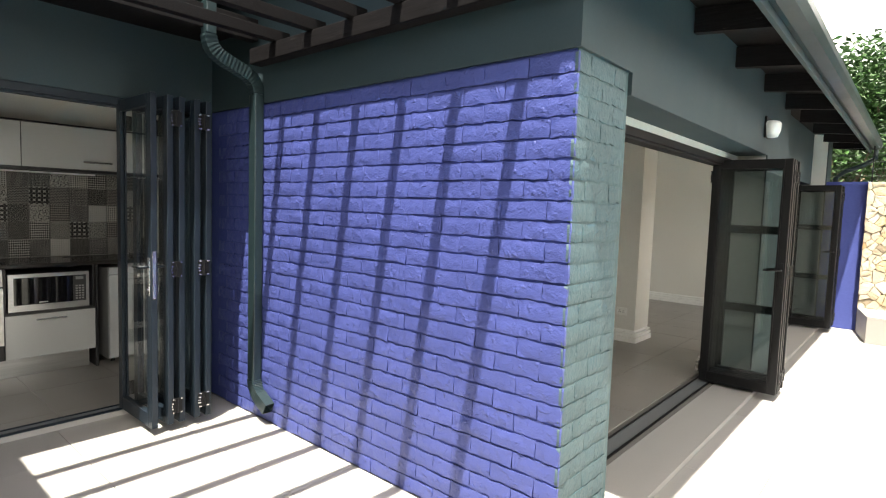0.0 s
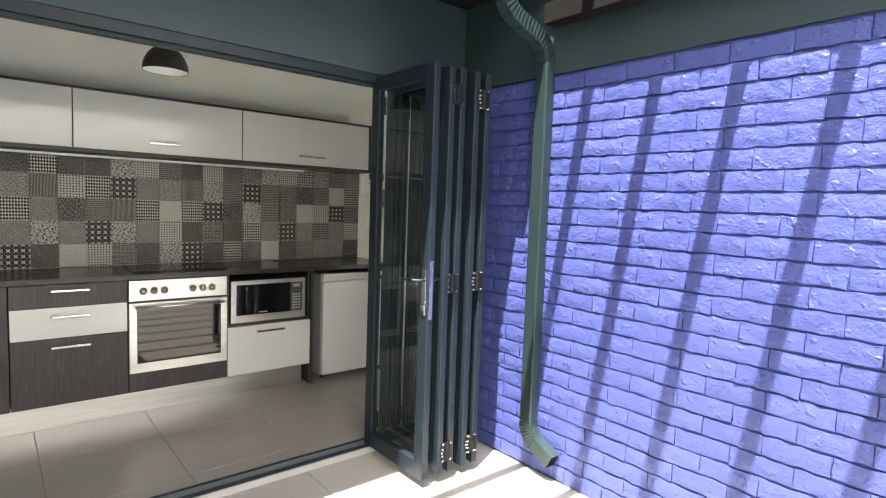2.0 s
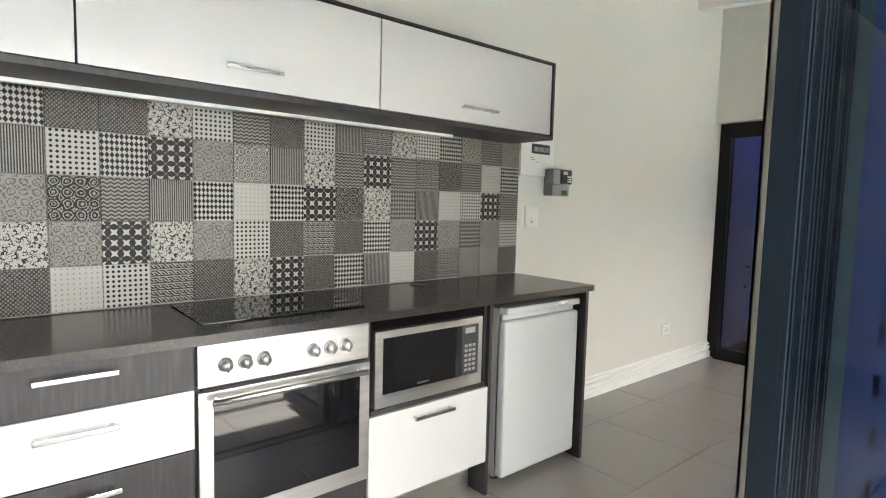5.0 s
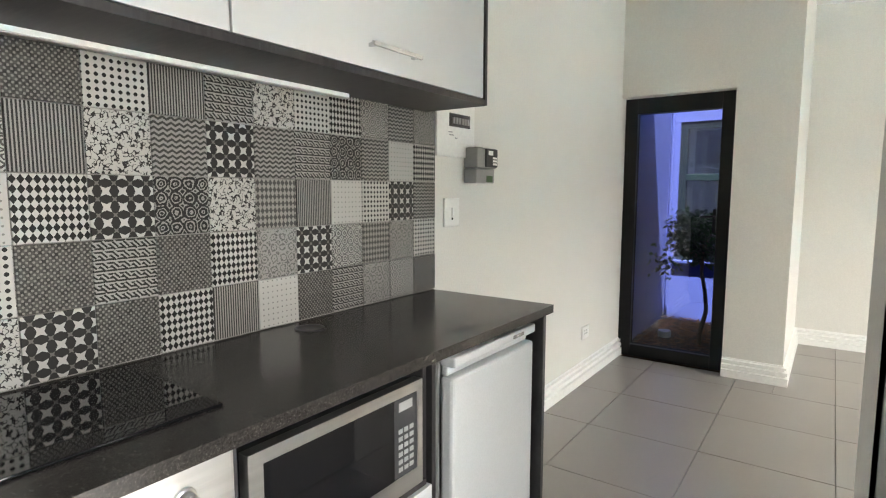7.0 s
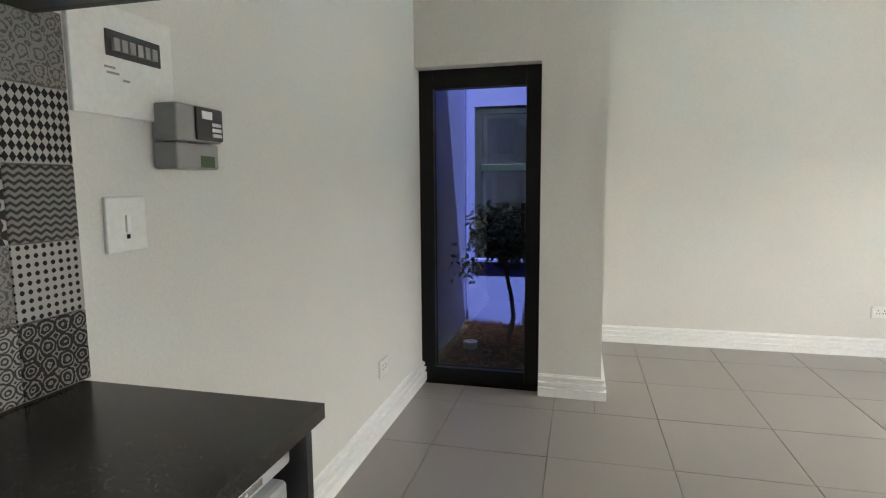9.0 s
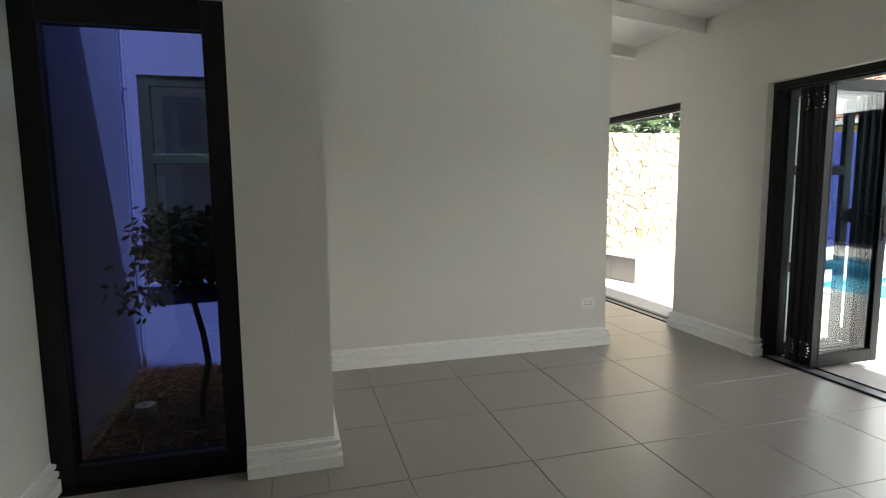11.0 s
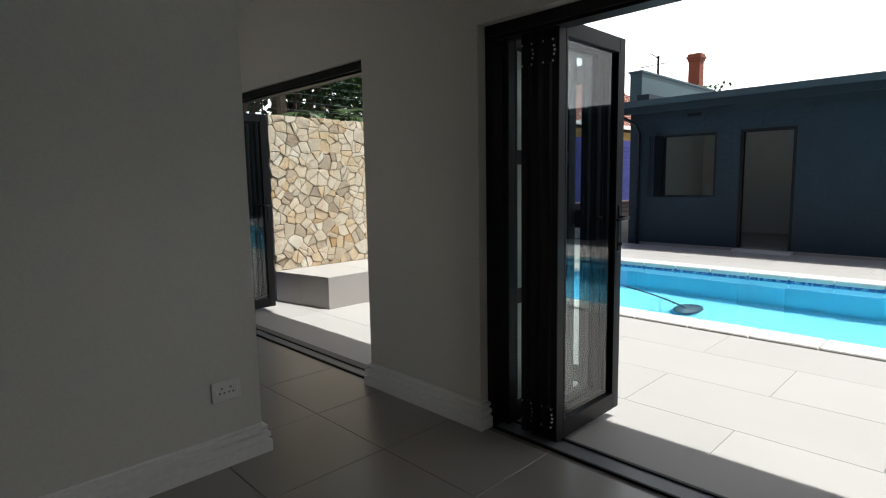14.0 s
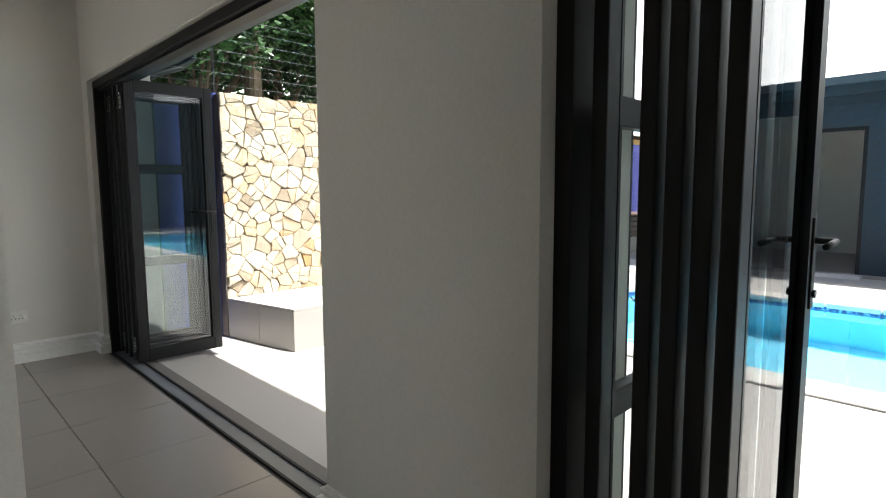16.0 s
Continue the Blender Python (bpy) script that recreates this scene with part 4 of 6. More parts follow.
part("pipe", cyl((-5.07, 7.165, 0.0), (-5.07, 7.165, 2.9), 0.012, n=10), BLUE_PLASTER, cd)
part("collar", cyl((-5.07, 7.165, 1.97), (-5.07, 7.165, 2.0), 0.017, n=10), BLUE_PLASTER, cd)
structure("ground_court", box(-5.1, -4.07, YW + 0.25, 7.19, -0.2, -0.03), SOIL, "dark soil of the courtyard bed", "soil")

verts, faces = [], []
rng = np.random.default_rng(4)
for i in range(1500):
    x, y = rng.uniform(-5.08, -4.09), rng.uniform(YW + 0.27, 7.17)
    l, w, a = rng.uniform(0.015, 0.05), rng.uniform(0.004, 0.012), rng.uniform(0, 6.28)
    z = -0.03 + rng.uniform(0, 0.035) + 0.03 * max(0, 1 - math.hypot(x + 4.5, y - 6.2) / 0.6)
    tl = rng.uniform(-0.25, 0.25)
    u, v = Vector((math.cos(a), math.sin(a), tl)) * l, Vector((-math.sin(a), math.cos(a), rng.uniform(-0.4, 0.4))) * w
    b = len(verts)
    c = Vector((x, y, z))
    up = Vector((0, 0, 0.005))
    verts += [c - u - v, c + u - v * 0.6, c + u + v * 0.6, c - u + v, c + up]
    faces += [(b, b + 1, b + 4), (b + 1, b + 2, b + 4), (b + 2, b + 3, b + 4), (b + 3, b, b + 4)]
me = bpy.data.meshes.new("bark_mulch")
me.from_pydata([tuple(v) for v in verts], [], faces)
me.materials.append(MULCH)
tagged(new("bark_mulch", me), "reddish bark chips covering the courtyard soil", "mulch", "", "stuff")


def leaves_mesh(name, points, size, mat, parent, droop=0.3, seed=1, wide=0.45, label=""):
    """Many small folded leaves at the given points, as one crown."""
    g = np.random.default_rng(seed)
    vs, fs = [], []
    for p in points:
        a, l = g.uniform(0, 6.28), size * g.uniform(0.6, 1.25)
        d = Vector((math.cos(a), math.sin(a), g.uniform(-1.0, 0.5) - droop)).normalized()
        s = d.cross(Vector((g.normal(), g.normal(), g.normal()))).normalized()
        n = s.cross(d)
        b, p = len(vs), Vector(p)
        vs += [p, p + d * l * 0.5 + s * l * wide * 0.5 + n * l * 0.06, p + d * l, p + d * l * 0.5 - s * l * wide * 0.5 + n * l * 0.06, p + d * l * 0.5 - n * l * 0.05]
        fs += [(b, b + 1, b + 4), (b + 1, b + 2, b + 4), (b + 2, b + 3, b + 4), (b + 3, b, b + 4)]
    m = bpy.data.meshes.new(name)
    m.from_pydata([tuple(v) for v in vs], [], fs)
    m.materials.append(mat)
    return tagged(link(new(name, m), parent), label)


def limb(bm, pts, r0, r1, n=8):
    k = len(pts) - 1
    for i in range(k):
        ra, rb = r0 + (r1 - r0) * i / k, r0 + (r1 - r0) * (i + 1) / k
        add_cyl(bm, pts[i], pts[i + 1], ra, rb, n, False)


def ball_points(g, c, r, n, squash=1.0, hollow=0.35):
    out = []
    while len(out) < n:
        v = Vector((g.normal(), g.normal(), g.normal())).normalized()
        k = hollow + (1 - hollow) * g.uniform() ** 0.5
        lump = 0.8 + 0.3 * noise.noise(v * 1.7 + Vector(c))
        out.append(Vector(c) + Vector((v.x, v.y, v.z * squash)) * r * k * lump)
    return out


tr = thing("courtyard_tree", "small standard tree with a round glossy dark green crown", "tree", at=(0, 0, 0))
tb = Vector((-4.53, 6.08, -0.03))
tp = [tb, tb + Vector((0.0, 0.02, 0.16)), tb + Vector((0.035, 0.06, 0.34)), tb + Vector((0.01, 0.1, 0.5)), tb + Vector((-0.03, 0.13, 0.66)), tb + Vector((-0.03, 0.15, 0.8))]
bm = bmesh.new()
limb(bm, tp, 0.021, 0.014, 10)
g = np.random.default_rng(8)
for i in range(9):
    a = i * 0.7
    e = tp[-1] + Vector((math.cos(a) * 0.2, math.sin(a) * 0.2, g.uniform(-0.02, 0.28)))
    limb(bm, [tp[-2].lerp(tp[-1], g.uniform(0.2, 1)), tp[-1].lerp(e, 0.5) + Vector((0, 0, 0.03)), e], 0.009, 0.004, 6)
smooth(part("trunk", bm, BARK, tr, "crooked pale trunk"))
pts = ball_points(g, tp[-1] + Vector((0.0, 0.03, 0.2)), 0.40, 1700, 0.82, 0.3)
pts += [tp[-1] + Vector((-0.3 + g.normal() * 0.06, g.normal() * 0.1, -0.05 + g.normal() * 0.07)) for i in range(90)]
leaves_mesh("crown", pts, 0.062, LEAF_DARK, tr, 0.35, 3, 0.5, "dense crown of small glossy leaves")
lt = thing("tape_roll", "small white round roll lying on the bark mulch", "roll")
bm = bmesh.new()
lathe(bm, [(0.02, 0.0), (0.055, 0.0), (0.058, 0.004), (0.058, 0.056), (0.055, 0.06), (0.02, 0.06), (0.02, 0.0)], (-4.86, 6.25, 0.0), 28)
smooth(part("roll", bm, SWITCH, lt))

# ---- outside, pool side ----
gr = bmesh.new()
for r in ((-40, XF0 + 0.2, 10.45, 60), (XF0 + 0.2, 2.0, -30, 60), (2.0, 5.75, 9.0, 60), (2.0, 5.75, -30, -4.4), (5.75, 70, -30, 60)):
    add_box(gr, r[0], r[1], r[2], r[3], GROUND - 0.2, GROUND - 0.018)
add_box(gr, -3.6, XF0 + 0.2, -30, YB + 0.05, GROUND - 0.2, GROUND - 0.018)
add_box(gr, -40, -3.6, -30, -2.4, GROUND - 0.2, GROUND - 0.018)
add_box(gr, -40, -4.06, 8.0, 10.45, GROUND - 0.2, GROUND - 0.018)
structure("ground", gr, OUT_GROUT, "paved ground around the house and pool", "ground")
structure("floor", boxes(((XK, -3.43, -2.2, YW, -0.2, -0.008), (-3.43, -0.5, YB + 0.1, YW, -0.2, -0.008), (-3.86, -0.5, YW, YN, -0.2, -0.008))), GROUT, "grey grout bed of the tiled floor", "floor")
for b in ((-3.43, -3.33, -0.52, KY, -0.2, -0.012), (-0.5, XF1 + 0.10, O1[0], O1[1], -0.2, -0.012), (-0.5, XF1 + 0.10, O2[0], O2[1], -0.2, -0.012)):
    structure("threshold", box(*b), PAVE_TILE, "pale tiled threshold in front of the folding doors", "threshold")

# pool
structure("pool_basin", boxes(((2.37, 5.35, -4.0, 8.6, -1.7, -1.6), (2.27, 2.37, -4.0, 8.6, -1.6, -0.1), (5.35, 5.45, -4.0, 8.6, -1.6, -0.1), (2.37, 5.35, 8.6, 8.7, -1.6, -0.1), (2.37, 5.35, -4.1, -4.0, -1.6, -0.1))), POOL_SHELL, "pale blue plastered swimming pool basin", "pool")
wt = new("pool_water", bpy.data.meshes.new("pool_water"))
wt.data.from_pydata([(2.37, -4, -0.11), (5.35, -4, -0.11), (5.35, 8.6, -0.11), (2.37, 8.6, -0.11)], [], [(0, 1, 2, 3)])
wt.data.materials.append(WATER)
tagged(wt, "clear blue pool water", "water", "", "structure")
wt.visible_shadow = False
pt = thing("pool_tile_band", "dark blue mosaic band along the waterline", "tile band", "", "structure")
MOSAIC = Nodes("dark blue mosaic")
vz = MOSAIC.voronoi(28)
MOSAIC = MOSAIC.done(MOSAIC.ramp(vz, ((0.2, (0.01, 0.03, 0.12)), (0.5, (0.02, 0.08, 0.25)), (0.8, (0.2, 0.4, 0.6)))), 0.3)
part("band", boxes(((5.338, 5.35, -4.0, 8.6, -0.2, -0.075), (2.37, 5.338, 8.588, 8.6, -0.2, -0.075))), MOSAIC, pt)
part("band", boxes(((2.37, 2.382, -4.0, 8.588, -0.2, -0.075),)), MOSAIC, pt)
rb = thing("pool_cleaner", "dark suction pool cleaner with a long hose under the water", "pool cleaner")
bm = bmesh.new()
bmesh.ops.create_uvsphere(bm, u_segments=20, v_segments=12, radius=0.17, matrix=Matrix.Translation((4.45, 7.1, -1.5)) @ Matrix.Diagonal((1.5, 1, 0.5, 1)))
smooth(part("head", bm, painted("blue grey plastic", (0.05, 0.08, 0.1), 0.5), rb))
bm = bmesh.new()
hp = [Vector((4.4, 7.1, -1.42)), Vector((4.2, 7.35, -0.9)), Vector((4.05, 7.6, -0.5)), Vector((4.1, 8.0, -0.3)), Vector((4.4, 8.35, -0.22)), Vector((4.7, 8.58, -0.2))]
cr = []
for i in range(len(hp) - 1):
    a, b, c, d = hp[max(i - 1, 0)], hp[i], hp[i + 1], hp[min(i + 2, len(hp) - 1)]
    for k in range(6):
        t = k / 6
        cr.append(0.5 * ((2 * b) + (c - a) * t + (2 * a - 5 * b + 4 * c - d) * t * t + (3 * b - a - 3 * c + d) * t ** 3))
limb(bm, cr, 0.02, 0.02, 8)
smooth(part("hose", bm, DARK_PLASTIC, rb))

# bench and boundary
bn = thing("bench", "low built-in bench clad in grey tiles before the stone wall", "bench")
def slanted(bm):
    """The bench end runs askew, back to the edge of the stone."""
    for v in bm.verts:
        if v.co.x < 0.5:
            v.co.x -= 0.19 * (v.co.y - 9.16)
    return bm


part("core", slanted(box(0.375, 3.2, 9.172, 9.99, GROUND, 0.28)), GROUT, bn)
x = 0.36
while x < 3.1:
    part("front_tile", box(x + 0.001, min(x + 0.6, 3.2) - 0.002, 9.160, 9.172, GROUND + 0.002, 0.278, 0.0015), BENCH_TILE, bn)
    part("top_tile", slanted(box(x + 0.001, min(x + 0.6, 3.2) - 0.002, 9.160, 9.985, 0.281, 0.294, 0.002)), PAVE_TILE, bn, "pale top tile")
    x += 0.6
for y0 in (9.172, 9.58):
    part("side_tile", slanted(box(0.362, 0.375, y0 + 0.001, min(y0 + 0.408, 9.985) - 0.002, GROUND + 0.002, 0.278, 0.0015)), BENCH_TILE, bn)
structure("wall_boundary_blue", boxes(((XF1 - 0.3, 0.20, 10.10, 10.35, GROUND, 2.0), (XF1 - 0.3, 0.23, 10.08, 10.37, 1.98, 2.02))), BLUE_PLASTER, "ultramarine painted boundary wall")
structure("wall_boundary_stone", box(0.20, 3.2, 9.995, 10.35, GROUND, 2.0), painted("pale joint mortar", (0.22, 0.18, 0.135), 0.9, 40, 0.5, 0.2), "boundary wall core behind the stone cladding")
structure("wall_boundary_far", boxes(((3.2, 14, 11.5, 11.75, GROUND, 2.25), (3.2, 3.45, 10.35, 11.5, GROUND, 2.25))), DEEP_BLUE, "ultramarine painted brick boundary wall beyond the pool")

# cottage across the pool
CX = 7.77
# The gap at y 1.4 to 4.2 is made up, unseen, to light the inside.
structure("wall_cottage", boxes((
    (CX + 0.012, CX + 0.25, 9.0, 9.63, GROUND - 0.1, 2.75), (CX + 0.012, CX + 0.25, 7.99, 9.0, GROUND - 0.1, 0.88), (CX + 0.012, CX + 0.25, 7.99, 9.0, 2.05, 2.75),
    (CX + 0.012, CX + 0.25, 7.6, 7.99, GROUND - 0.1, 2.75), (CX + 0.012, CX + 0.25, 6.75, 7.6, 2.06, 2.75), (CX + 0.012, CX + 0.25, 4.2, 6.75, GROUND - 0.1, 2.75), (CX + 0.012, CX + 0.25, 1.4, 4.2, 2.3, 2.75), (CX + 0.012, CX + 0.25, -2.0, 1.4, GROUND - 0.1, 2.75),
    (CX + 0.25, 11.5, 9.38, 9.63, GROUND - 0.1, 2.9))), NAVY_MORTAR, "slate blue painted brick wall of the pool cottage")
structure("wall_cottage_inside", boxes(((CX + 0.25, CX + 0.26, 9.0, 9.38, 0, 2.7), (CX + 0.26, 11.0, 9.37, 9.38, 0, 2.7), (10.9, 11.0, 1.2, 9.37, 0, 2.7), (CX + 0.26, 10.9, 1.1, 1.2, 0, 2.7), (CX + 0.25, CX + 0.26, 4.2, 6.75, 0, 2.7), (CX + 0.25, CX + 0.26, 7.6, 7.99, 0, 2.7))), WALL_WHITE, "off-white plastered walls inside the cottage")
structure("floor_cottage", box(CX + 0.0, 11.0, 1.2, 9.38, -0.1, 0.0), FLOOR_TILE, "grey tiled cottage floor", "floor")
tagged(part("ceiling_cottage", box(CX + 0.25, 11.0, 1.2, 9.38, 2.6, 2.65), CEIL_WHITE), "white cottage ceiling", "ceiling", "", "structure")
cs = thing("doorstep", "pale stone doorstep of the cottage", "step")
part("step", box(CX - 0.22, CX, 6.7, 7.6, GROUND - 0.018, 0.0, 0.006), COPING, cs)
cf = thing("door_frame", "dark frame of the open cottage doorway", "door frame", "", "structure")
part("jamb", box(CX + 0.02, CX + 0.12, 6.75, 6.80, 0, 2.06, 0.003), ALU_BLACK, cf)
part("jamb", box(CX + 0.02, CX + 0.12, 7.55, 7.60, 0, 2.06, 0.003), ALU_BLACK, cf)
part("head", box(CX + 0.02, CX + 0.12, 6.80, 7.55, 2.01, 2.06, 0.003), ALU_BLACK, cf)
w3 = thing("window_3", "cottage window opening with folded dark shutters", "window", "", "structure")
part("window_frame", boxes(((CX + 0.03, CX + 0.1, 7.99, 8.03, 0.88, 2.05), (CX + 0.03, CX + 0.1, 8.96, 9.0, 0.88, 2.05), (CX + 0.03, CX + 0.1, 8.03, 8.96, 2.01, 2.05), (CX + 0.03, CX + 0.1, 8.03, 8.96, 0.88, 0.92))), ALU_BLACK, w3)
for i, yy in enumerate((9.0, 9.05, 9.1)):
    part("folded_sash", box(CX - 0.28 + 0.02 * i, CX + 0.02, yy, yy + 0.035, 0.9, 2.04, 0.003), ALU, w3)
ct = thing("cottage_roof", "low pitched pale sheet roof of the cottage with a dark fascia", "roof", "", "structure")
bm = bmesh.new()
for i in range(60):
    y0 = -2.2 + i * 0.2
    for a, b, h in ((0, 0.06, 0.02), (0.06, 0.2, 0.0)):
        vs = [bm.verts.new((x, y, 2.625 + (x - 7.35) * 0.13 + h + dz)) for dz in (0, 0.03) for x, y in ((7.41, y0 + a), (12.0, y0 + a), (12.0, y0 + b), (7.41, y0 + b))]
        for q in ((0, 1, 2, 3), (7, 6, 5, 4), (0, 4, 5, 1), (1, 5, 6, 2), (2, 6, 7, 3), (3, 7, 4, 0)):
            bm.faces.new([vs[k] for k in q])
part("sheeting", bm, ROOF_SHEET, ct)
part("fascia", boxes(((7.40, 7.43, -2.2, 9.75, 2.46, 2.66), (7.43, CX + 0.012, -2.2, 9.75, 2.50, 2.52))), NAVY_MORTAR, ct)
bm = bmesh.new()
sweep(bm, [(7.33, -2.2, 2.635), (7.33, 9.8, 2.635)], [(-0.06, 0.05), (-0.06, -0.05), (-0.03, -0.06), (0.04, -0.05), (0.06, 0.0), (0.06, 0.05), (0.05, 0.05), (0.05, 0.0), (0.03, -0.04), (-0.05, -0.04), (-0.05, 0.05)])
part("gutter", bm, painted("slate gutter enamel", (0.06, 0.085, 0.10), 0.35, 25, 0.05, 0.1), ct)
bm = bmesh.new()
sweep(bm, [(7.34, 9.6, 2.55), (7.36, 9.6, 2.42), (7.6, 9.45, 2.3), (7.72, 9.42, 2.15), (7.72, 9.42, GROUND)], [(0.035 * math.cos(i * math.pi / 5), 0.035 * math.sin(i * math.pi / 5)) for i in range(10)])
smooth(part("downpipe", bm, ALU, ct))
# The parapet gets a paler teal than the house walls.
part("parapet", boxes(((8.15, 12.0, 9.60, 9.85, 2.6, 3.36), (8.12, 12.0, 9.57, 9.88, 3.36, 3.40)), 0.004), painted("pale teal plaster", (0.075, 0.12, 0.135), 0.7, 30, 0.2, 0.12), ct, "teal parapet wall at the gable end")
vb = thing("air_brick", "small dark vent under the cottage eave", "vent")
part("grille", box(CX - 0.004, CX + 0.02, 8.28, 8.52, 2.36, 2.42, 0.002), ALU_BLACK, vb)
an = thing("antenna", "thin roof antenna on the parapet", "antenna")
bm = cyl((9.2, 9.75, 3.4), (9.2, 9.75, 3.85), 0.024, n=8)
add_cyl(bm, (9.2, 9.75, 3.8), (9.12, 9.9, 3.92), 0.01, n=6)
add_cyl(bm, (9.0, 10.1, 3.62), (9.3, 9.6, 3.70), 0.008, n=6)
part("mast", bm, ALU_BLACK, an)
pb = thing("storage_box", "brown slatted storage box on a pale plinth by the blue wall", "box")
part("plinth", box(8.2, 10.6, 10.75, 11.48, GROUND - 0.018, 0.22, 0.01), COPING, pb)
for i in range(4):
    part("slat", box(8.4, 10.4, 10.85, 11.4, 0.22 + i * 0.11, 0.32 + i * 0.11, 0.008), BROWN, pb)
part("lid", box(8.36, 10.44, 10.8, 11.44, 0.66, 0.71, 0.01), BROWN, pb)

# neighbour's house
nh = thing("neighbour_house", "neighbouring house with an ochre wall and red clay tile roof", "house")
part("wall", box(13.5, 24, 15.0, 24, GROUND, 3.2), OCHRE, nh)
verts, faces = [], []
ridge, eave = Vector((18.5, 19.5, 6.6)), 3.15
A, B = Vector((13.0, 14.4, eave)), Vector((24.5, 14.4, eave))
C, Dd = Vector((13.0, 24.5, eave)), Vector((24.5, 24.5, eave))


def roof_face(p, q, r, s):
    """Rows of overlapping clay tiles between the eave p-q and the ridge s-r."""
    rows = 30
    for i in range(rows):
        t0, t1 = i / rows, (i + 1) / rows + 0.012
        a0, b0 = p.lerp(s, t0), q.lerp(r, t0)
        a1, b1 = p.lerp(s, min(1, t1)), q.lerp(r, min(1, t1))
        n = (b0 - a0).cross(a1 - a0).normalized()
        if n.z < 0:
            n = -n
        cols = max(1, int((b0 - a0).length / 0.33))
        for k in range(cols):
            u0, u1 = k / cols, (k + 0.94) / cols
            v = len(verts)
            verts.extend(tuple(w) for w in (a0.lerp(b0, u0) + n * 0.06, a0.lerp(b0, u1) + n * 0.06, a1.lerp(b1, u1) + n * 0.01, a1.lerp(b1, u0) + n * 0.01, a0.lerp(b0, u0), a0.lerp(b0, u1)))
            faces.extend(((v, v + 1, v + 2, v + 3), (v + 4, v + 5, v + 1, v)))


R0, R1 = Vector((17.2, 19.4, 6.7)), Vector((20.5, 19.4, 6.7))
roof_face(A, B, R1, R0)
roof_face(C, A, R0, R0 + Vector((0, 0.05, 0)))
me = bpy.data.meshes.new("roof")
me.from_pydata(verts, [], faces)
me.materials.append(ROOF_TILE)
rf = link(new("roof", me), nh)
part("roof_underlay", boxes(((13.1, 24.4, 14.5, 24.4, 3.05, 3.12),)), TIMBER, nh)
part("gutter", box(12.9, 13.0, 14.3, 24.5, 3.05, 3.17), SKIRT, nh)
part("gutter", box(12.9, 24.5, 14.28, 14.38, 3.05, 3.17), SKIRT, nh)
courses = [(23.92, 24.38, 14.52, 14.98, 3.3, 6.86)]
for i in range(27):
    for k in range(2):
        a = 23.9 + 0.25 * k
        courses.append((a + 0.006, a + 0.244, 14.5, 15.0, 3.3 + i * 0.12, 3.408 + i * 0.12))
for z, o in ((6.54, 0.04), (6.65, 0.08), (6.76, 0.04)):
    courses.append((23.9 - o, 24.4 + o, 14.5 - o, 15.0 + o, z, z + 0.1))
ch = part("chimney", boxes(courses), painted("red chimney brick", (0.26, 0.085, 0.05), 0.85, 20, 0.4, 0.2), nh, "red brick chimney")



# ---- greenery beyond the stone wall ----
def bush(name, label, c, r, n, size, mat, seed, squash=0.9):
    t = thing(name, label, "tree", "", "", (0, 0, 0))
    g = np.random.default_rng(seed)
    bm = bmesh.new()
    base = Vector((c[0], c[1], GROUND - 0.02))
    limb(bm, [base, base.lerp(Vector(c), 0.5) + Vector((0.1, 0.05, 0)), Vector(c)], 0.13, 0.05, 8)
    pts = []
    for i in range(9):
        e = Vector(c) + Vector((g.normal(), g.normal(), abs(g.normal()) * 0.7)) * r * 0.5
        limb(bm, [base.lerp(Vector(c), 0.6), e], 0.05, 0.015, 6)
        pts += ball_points(g, e, r * 0.6, n // 9, squash, 0.2)
    part("trunk", bm, BARK, t)
    leaves_mesh("crown", pts, size, mat, t, 0.2, seed + 1, 0.5)


def palm(name, label, base, h, r, fronds, seed):
    t = thing(name, label, "palm", "", "", (0, 0, 0))
    g = np.random.default_rng(seed)
    base = Vector(base)
    top = base + Vector((0.1, 0.1, h))
    bm = bmesh.new()
    limb(bm, [base, base.lerp(top, 0.3) + Vector((0.05, 0, 0)), base.lerp(top, 0.7), top], 0.14, 0.11, 12)
    part("trunk", bm, BARK, t, "rough grey palm trunk")
    for f in range(fronds):
        a, e = f * 2.4 + g.uniform(-0.3, 0.3), g.uniform(-0.5, 1.1)
        d = Vector((math.cos(a) * math.cos(e), math.sin(a) * math.cos(e), math.sin(e)))
        vs, fs = [], []
        stem = [top + d * (r * k / 10) + Vector((0, 0, -0.55 * r * (k / 10) ** 2)) for k in range(11)]
        for k in range(2, 11):
            fwd = (stem[k] - stem[k - 1]).normalized()
            sd = fwd.cross(Vector((0, 0, 1))).normalized()
            for s in (-1, 1):
                for j in range(3):
                    o = stem[k - 1].lerp(stem[k], j / 3)
                    l = r * 0.36 * (1 - abs(k - 5.5) / 9)
                    tip = o + (sd * s * 0.8 + fwd * 0.6 + Vector((0, 0, -0.25 + g.uniform(-0.1, 0.1)))).normalized() * l
                    w = fwd * 0.018
                    b = len(vs)
                    vs += [o - w, o + w, tip]
                    fs.append((b, b + 1, b + 2))
        b = len(vs)
        for k in range(10):
            s = Vector((0.012, 0.012, 0))
            vs += [stem[k] - s, stem[k] + s, stem[k + 1] + s, stem[k + 1] - s]
            fs.append((b, b + 1, b + 2, b + 3))
            b += 4
        m = bpy.data.meshes.new("frond")
        m.from_pydata([tuple(v) for v in vs], [], fs)
        m.materials.append(LEAF_PALM)
        link(new("frond", m), t)


palm("palm_tree", "tall palm with grey trunk and arching fronds behind wall", (1.75, 12.6, GROUND - 0.02), 3.9, 1.9, 16, 11)
